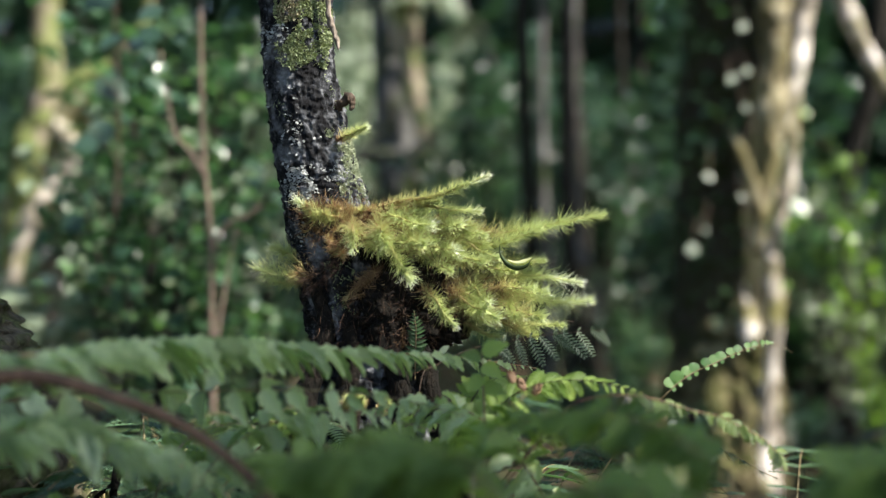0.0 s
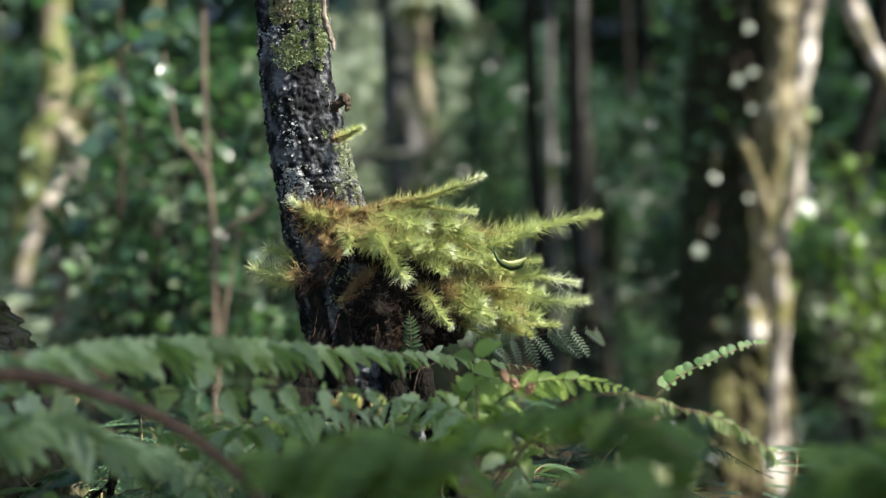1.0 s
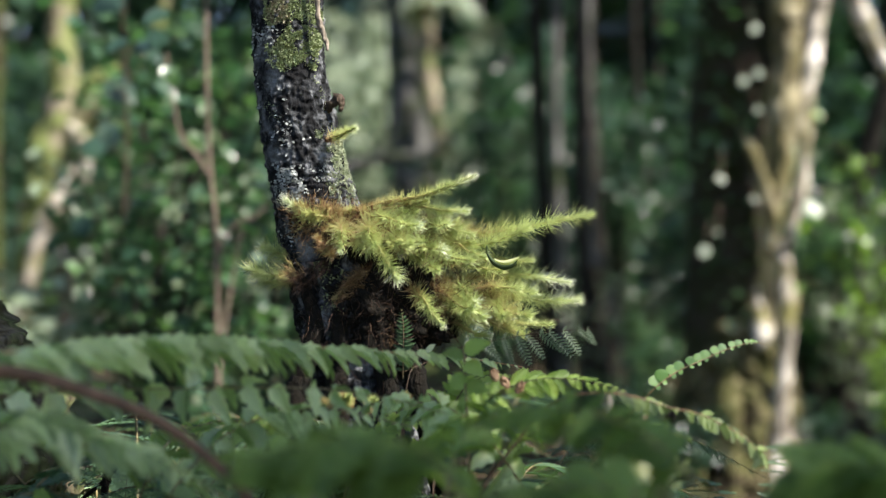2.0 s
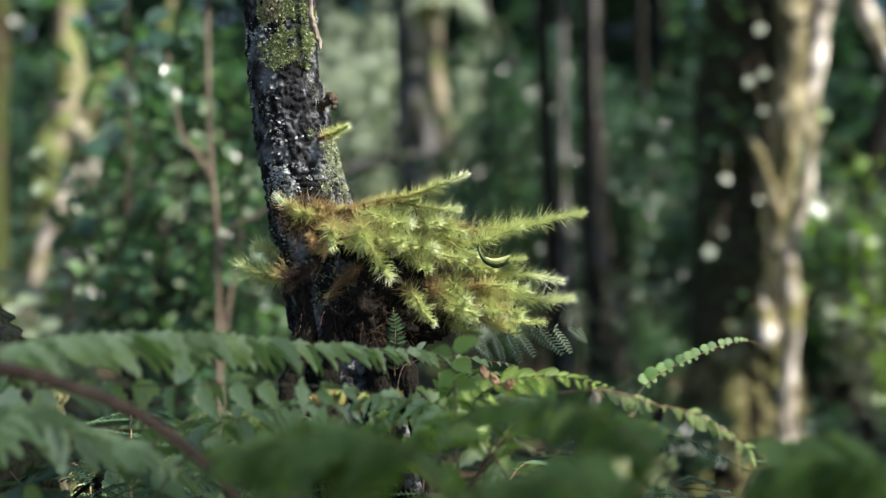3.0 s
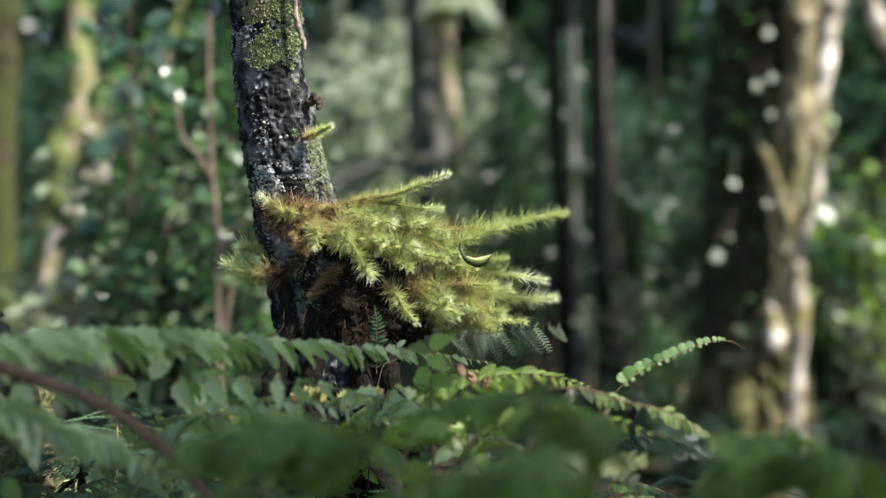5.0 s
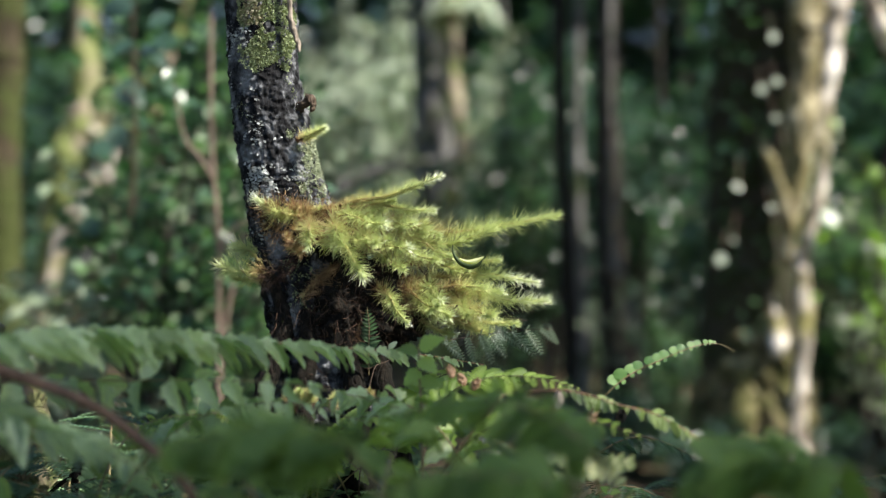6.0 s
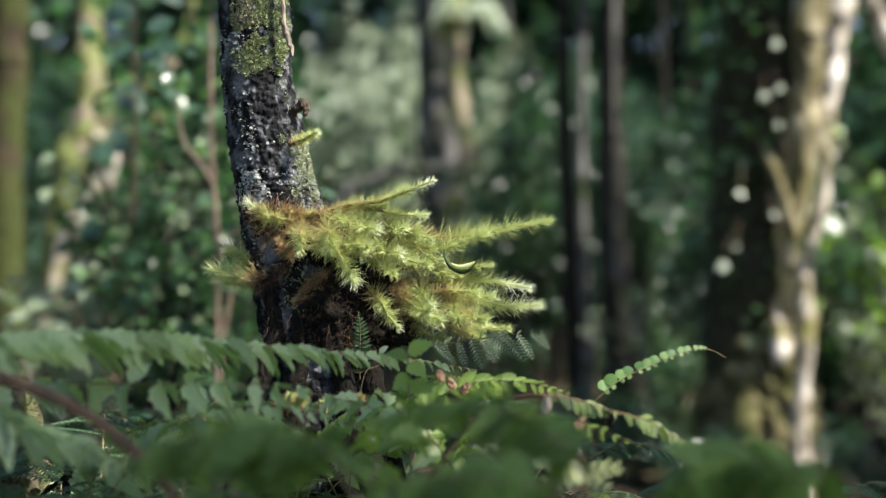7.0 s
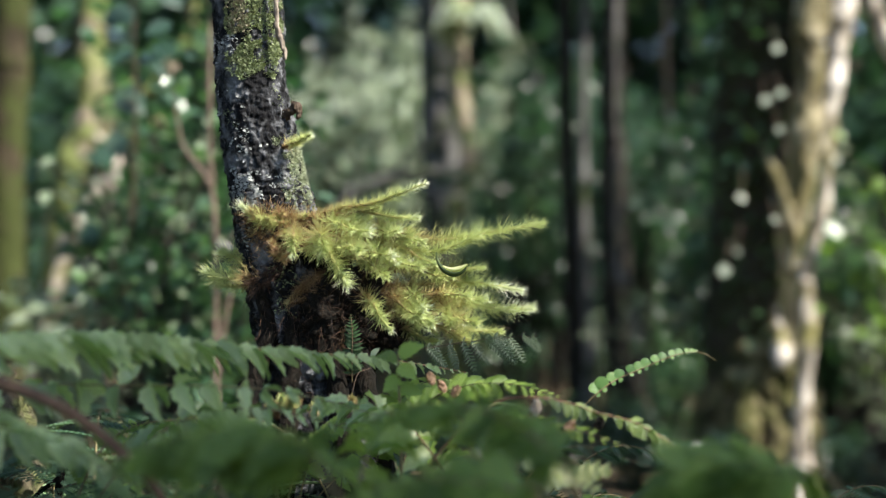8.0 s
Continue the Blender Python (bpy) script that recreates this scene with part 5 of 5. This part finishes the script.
def build_detail_ferns():
    # round-leaved frond
    t = thing("button_fern", (.16, 2.28, 1.0), "bright green fern frond with small round leaflets", "fern")
    frond(t, [(.16, 2.28, .96), (.21, 2.27, 1.24), (.272, 2.24, 1.352), (.317, 2.22, 1.410), (.353, 2.22, 1.440), (.395, 2.22, 1.460), (.433, 2.22, 1.477), (.466, 2.22, 1.486), (.487, 2.22, 1.484), (.505, 2.22, 1.474)], .0014, 14, .021, ROUND_BRIGHT, GREEN_STALK, .345, (0, -.85, .5), -.12, 1.1, 5, .7, lambda v: (1 - v) ** .7 * .75 + .15 + .3 * v * (1 - v), jitter=.12, end=.83, scale=(1, .42))
    # dry twig-like frond with small leaves
    t = thing("fern", (.0, 1.93, 1.0), "thin fern frond with small ragged leaves, partly dry", "fern")
    frond(t, [(-.02, 1.93, .96), (.04, 1.97, 1.25), (.127, 2.0, 1.385), (.172, 2.01, 1.424), (.233, 2.01, 1.432), (.278, 2.02, 1.424), (.316, 2.02, 1.412), (.358, 2.02, 1.403), (.392, 2.02, 1.387), (.422, 2.02, 1.369), (.441, 2.02, 1.346)], .0022, 28, .020, LOBED_BRIGHT, DARK_STALK, .40, (0, -.7, .8), .55, .85, 6, .7, profile=lambda v: .45 + .55 * abs(math.sin(7.5 * v + .4)), jitter=.35)
    for k, P in enumerate(([(.04, 2.12, 1.3), (.07, 2.13, 1.40), (.13, 2.13, 1.435), (.20, 2.12, 1.44), (.27, 2.1, 1.425)], [(.06, 2.10, 1.28), (.12, 2.06, 1.36), (.19, 2.03, 1.395), (.27, 2.0, 1.395), (.36, 1.98, 1.37)], [(.0, 2.16, 1.3), (.03, 2.2, 1.40), (.07, 2.26, 1.43), (.12, 2.32, 1.43)])):
        frond(t, [(-.02, 1.93, .96), (.0, 2.02, 1.15)] + P, .0018, 18, .042, (COMB_GREEN, FINE_GREEN, TOOTH_GREEN)[k], DARK_TWIG, .45, (0, -.5, 1), .2, 1.2, 90 + k, .6, jitter=.2)
    for k, (x, y, z) in enumerate([(.10, 2.12, 1.435), (.085, 2.10, 1.448), (.12, 2.10, 1.43), (.225, 1.98, 1.405), (.278, 2.0, 1.395), (-.16, 2.0, 1.36)]):
        part("dry_leaf", crumpled(x, y - .006, z, .026, 400 + k), DRY_LEAF, t, "small curled dry leaf")
    part("dry_leaf", crumpled(.232, 1.99, 1.420, .030, 411), PALE_DRY, t, "pale curled dry leaf")
    part("dry_leaf", crumpled(.317, 2.005, 1.398, .028, 412), HUMUS, t, "black shrivelled leaf")
    # blue-green finely cut frond at the foot of the clump
    t = thing("fern", (-.02, 2.22, 1.0), "finely cut blue-green fern frond", "fern")
    frond(t, [(-.06, 2.25, .96), (-.06, 2.26, 1.25), (-.045, 2.28, 1.42), (-0.022, 2.30, 1.446), (0.031, 2.30, 1.471), (0.097, 2.30, 1.485), (0.167, 2.30, 1.496), (0.239, 2.30, 1.502)], .0013, 10, .056, COMB_GREY, DARK_TWIG, .63, (0, -1, .45), .1, .85, 7, .55, lambda v: .75 + .3 * v - .75 * v ** 6, jitter=.22, scale=(.25, 1))
    # small upright frond on the trunk's foot
    t = thing("small_fern", (-.055, 2.33, 1.42), "small upright green fern frond on the root mass", "fern")
    frond(t, [(-.055, 2.345, 1.42), (-.054, 2.33, 1.46), (-.053, 2.32, 1.50), (-.056, 2.315, 1.53)], .0012, 17, .020, variant(P_TOOTH, FERN_DEEP), GREEN_STALK, .1, (0, -1, .2), -.15, .7, 8, .4)
    t = thing("dead_twig", (-.52, 2.33, .97), "small black forked dead twig", "twig")
    part("stem", make_mesh("stem", *tube([(-.52, 2.35, .95, .006), (-.526, 2.34, 1.2, .006), (-.522, 2.33, 1.26, .007), (-.518, 2.33, 1.30, .005)], 24, 8, .3, 60)), HUMUS, t)
    part("branch", make_mesh("branch", *tube([(-.62, 2.33, 1.17, .002), (-.57, 2.33, 1.22, .003), (-.525, 2.33, 1.258, .004), (-.49, 2.33, 1.293, .002)], 20, 6, .3, 60)), HUMUS, t)
    t = thing("fern", (-.48, 2.3, 1.0), "small pale green upright fern", "fern")
    frond(t, [(-.47, 2.3, .96), (-.484, 2.3, 1.16), (-.482, 2.29, 1.23), (-.474, 2.28, 1.30)], .0012, 12, .026, COMB_PALE, GREEN_STALK, .66, (.2, -1, .3), -.1, 1.0, 81, .4)
    frond(t, [(-.47, 2.3, .96), (-.46, 2.3, 1.16), (-.445, 2.29, 1.22), (-.43, 2.27, 1.27)], .0012, 12, .022, COMB_PALE, GREEN_STALK, .66, (.2, -1, .5), -.1, 1.0, 82, .4)
    t = thing("dead_fern", (-.50, 2.28, 1.0), "dry brown fern fronds on the ground", "fern")
    for k in range(3):
        frond(t, [(-.50, 2.28, .96), (-.51 + .02 * k, 2.27, 1.12), (-.53 + .03 * k, 2.25, 1.19), (-.56 + .07 * k, 2.22, 1.20)], .0014, 10, .03, variant(P_FINE, DRY_LEAF), STALK, .5, (0, -.6, 1), .1, .9, 84 + k, .4)
    # seedling with broad leaves
    t = thing("seedling", (.05, 2.05, 1.0), "seedling with broad soft green leaves", "seedling")
    part("stem", make_mesh("stem", *tube([(.05, 2.05, .96, .003), (.05, 2.04, 1.3, .0025), (.042, 2.04, 1.485, .0015)], 20, 6)), GREEN_STALK, t)
    for p, a, L in (((.042, 2.04, 1.485), (.8, -.3, .35), .04), ((.042, 2.04, 1.480), (-.7, -.4, .1), .032), ((.044, 2.04, 1.47), (.6, -.5, -.4), .036), ((.044, 2.04, 1.455), (-.5, -.3, -.5), .032), ((.044, 2.04, 1.44), (.9, 0, -.2), .035)):
        ob = new("leaf", BROAD_GREEN)
        ob.parent = t
        ob.matrix_parent_inverse = t.matrix_basis.inverted()
        ob.matrix_basis = place(p, a, (0, -.8, .6), L, L)
    # yellowing leaves low in front
    t = thing("yellowing_seedling", (.32, 1.93, .98), "seedling with pale yellowing leaves", "seedling")
    part("stem", make_mesh("stem", *tube([(.32, 1.93, .95, .003), (.31, 1.92, 1.2, .0025), (.274, 1.9, 1.343, .0015)], 20, 6)), GREEN_STALK, t)
    for p, a, L in (((.272, 1.9, 1.345), (-.9, -.2, .42), .058), ((.272, 1.89, 1.340), (-.8, -.5, .05), .05), ((.276, 1.9, 1.343), (.85, -.3, .34), .05), ((.276, 1.89, 1.338), (.6, -.6, .05), .042), ((.255, 1.9, 1.352), (-.5, -.2, .8), .036)):
        ob = new("leaf", LOBED_LIME)
        ob.parent = t
        ob.matrix_parent_inverse = t.matrix_basis.inverted()
        ob.matrix_basis = place(p, a, (.1, -.7, .7), L, L)
    rng = np.random.default_rng(71)
    for k, (x, y, z) in enumerate([(-.165, 2.27, 1.385), (-.145, 2.265, 1.392), (-.13, 2.27, 1.40), (-.155, 2.26, 1.40), (-.052, 2.28, 1.40), (-.11, 2.27, 1.39)]):
        t = thing("moss_sprig", (x, y, z - .02), "tiny bristly sprig of yellow-green moss", "moss", "moss at the trunk's foot")
        part("shoot", shoot_mesh((x, y + .02, z - .02), (x + rng.uniform(-.02, .025), y - .015, z + rng.uniform(0, .015)), (0, 0, .003), .008, 700 + k, 9000, .3 if k % 2 else .75), NEEDLE, t)
    t = thing("fern", (-.14, 2.27, 1.0), "small green fern at the foot of the tree", "fern")
    for k, P in enumerate(([(-.15, 2.26, 1.2), (-.19, 2.25, 1.32), (-.24, 2.23, 1.365), (-.30, 2.2, 1.37)], [(-.13, 2.26, 1.2), (-.10, 2.24, 1.32), (-.06, 2.22, 1.365), (.0, 2.2, 1.37)], [(-.15, 2.25, 1.2), (-.16, 2.22, 1.30), (-.17, 2.18, 1.335), (-.19, 2.12, 1.33)], [(-.12, 2.26, 1.2), (-.04, 2.28, 1.30), (.03, 2.29, 1.34), (.10, 2.29, 1.345)])):
        frond(t, [(-.14, 2.27, .96)] + P, .0016, 16, .04, (COMB_GREEN, TOOTH_GREEN)[k % 2], GREEN_STALK, .4, (0, -.6, 1), .25, 1.1, 740 + k, .5, jitter=.2)
    lf = part("pale_leaf", make_mesh("pale_leaf", *scatter(LEAF_V, LEAF_F, np.array([(-.016, 2.24, 1.468)]), np.array([(.6, -.2, .6)]), np.array([(-.2, -1, .6)]), np.array([.02]), .9)), LEAF_PALE)
    tagged(lf, "small whitish dead leaf caught in the fern", "leaf")
    # curled leaf hanging in the clump: a round blade whose rim is rolled over
    t = thing("curled_leaf", (.098, 2.38, 1.60), "dark green leaf curled into a crescent among the shoots", "leaf")

    def blade(name, line, wide, bulge, material, label=""):
        C = spline(line, 16)
        T = unit(np.gradient(C, axis=0))
        side = unit(np.cross(T, np.array((0, 1.0, 0))))
        w = np.interp(np.linspace(0, 1, 16), np.linspace(0, 1, len(wide)), wide)[:, None]
        rows = [C + side * w * v + np.array((0, -bulge, 0)) * (1 - v * v) for v in (-1, -.5, 0, .5, 1)]
        i, j = np.meshgrid(np.arange(4), np.arange(15), indexing="ij")
        q = (i * 16 + j).ravel()
        part(name, make_mesh(name, np.vstack(rows), [np.stack([q, q + 1, q + 17, q + 16], 1)]), material, t, label)

    blade("blade", [(0.077, 2.345, 1.631), (0.078, 2.345, 1.618), (0.088, 2.345, 1.604), (0.104, 2.345, 1.598), (0.118, 2.345, 1.602), (0.126, 2.345, 1.611)], (.001, .0015, .004, .0065, .005, .001), .004, CURL_LEAF)
    blade("rolled_rim", [(0.088, 2.331, 1.609), (0.100, 2.331, 1.604), (0.114, 2.331, 1.605), (0.127, 2.331, 1.612)], (.001, .003, .0045, .001), .003, FERN_LIME, "pale green underside of the rolled rim")


build_detail_ferns()


def fern_plant(seed, n, length, pinna, label, pairs=13, size=.07):
    rng = np.random.default_rng(seed)
    t = thing("fern", (0, 0, 0), label, "fern", "ground ferns")
    for k in range(n):
        a = 2 * math.pi * k / n + rng.uniform(-.4, .4)
        d = np.array((math.cos(a), math.sin(a), 0))
        L = length * rng.uniform(.75, 1.1)
        h = L * rng.uniform(.45, .8)
        frond(t, [(0, 0, -.01), d * L * .25 + (0, 0, h * .6), d * L * .6 + (0, 0, h), d * L + (0, 0, h * rng.uniform(.6, .85))], .002, pairs, size, pinna, GREEN_STALK, .3, (0, 0, 1), .2, 1.0, seed * 50 + k, .4)
    return t


def build_ground_ferns():
    rng = np.random.default_rng(61)
    COMB_TEAL, TOOTH_TEAL = variant(P_COMB, FERN_TEAL), variant(P_TOOTH, FERN_TEAL)
    kinds = [fern_plant(1, 7, .42, COMB_TEAL, "green ground fern with arching fronds"), fern_plant(2, 6, .36, FINE_BLUE, "fine-leaved dark ground fern", 15, .06), fern_plant(3, 5, .34, TOOTH_TEAL, "small green toothed ground fern", 12, .055),
             fern_plant(4, 5, .34, COMB_PALE, "pale green ground fern", 14, .05)]
    spots = [(0, -.45, 2.25), (1, -.62, 2.5), (3, -.50, 2.2), (2, -.28, 2.15), (1, .12, 2.5), (0, .30, 2.45), (2, .02, 2.15), (1, .45, 2.2), (0, .60, 2.6), (2, .22, 2.1), (1, -.15, 2.05), (0, -.75, 2.1), (1, .72, 2.1), (3, .38, 2.05),
             (0, -.35, 3.2), (1, -.8, 3.2), (0, -.5, 2.9), (0, .05, 2.9), (2, -.95, 2.9), (1, -.2, 3.1)]
    used = set()
    for k, x, y in spots:
        m = pose(x, y, ground_z(x, y), 0, 0, rng.uniform(0, 360)) @ Matrix.Scale(rng.uniform(1.1, 1.4) if x < .2 else rng.uniform(.75, .95), 4)
        if k in used:
            copy_thing(kinds[k], Matrix.Identity(4)).matrix_basis = m
        else:
            used.add(k)
            kinds[k].matrix_basis = m


build_ground_ferns()


# ---- mossy trunk foot beside the view's edge ----
def build_stump():
    t = thing("mossy_tree", (-.96, 2.42, .9), "flaring mossy foot of a dark tree", "tree")
    part("trunk", make_mesh("trunk", *tube([(-1.05, 2.42, .85, .56), (-1.05, 2.42, 1.1, .48), (-1.05, 2.42, 1.35, .42), (-1.05, 2.42, 1.44, .37), (-1.05, 2.42, 1.49, .33), (-1.05, 2.42, 1.54, .30), (-1.05, 2.42, 1.60, .265), (-1.06, 2.42, 1.72, .21), (-1.07, 2.42, 2.0, .15), (-1.1, 2.42, 2.5, .12), (-1.15, 2.42, 4.0, .06), (-1.2, 2.42, 6.5, .04)], 90, 40, .12, 26)), STUMP_MOSS, t)


build_stump()
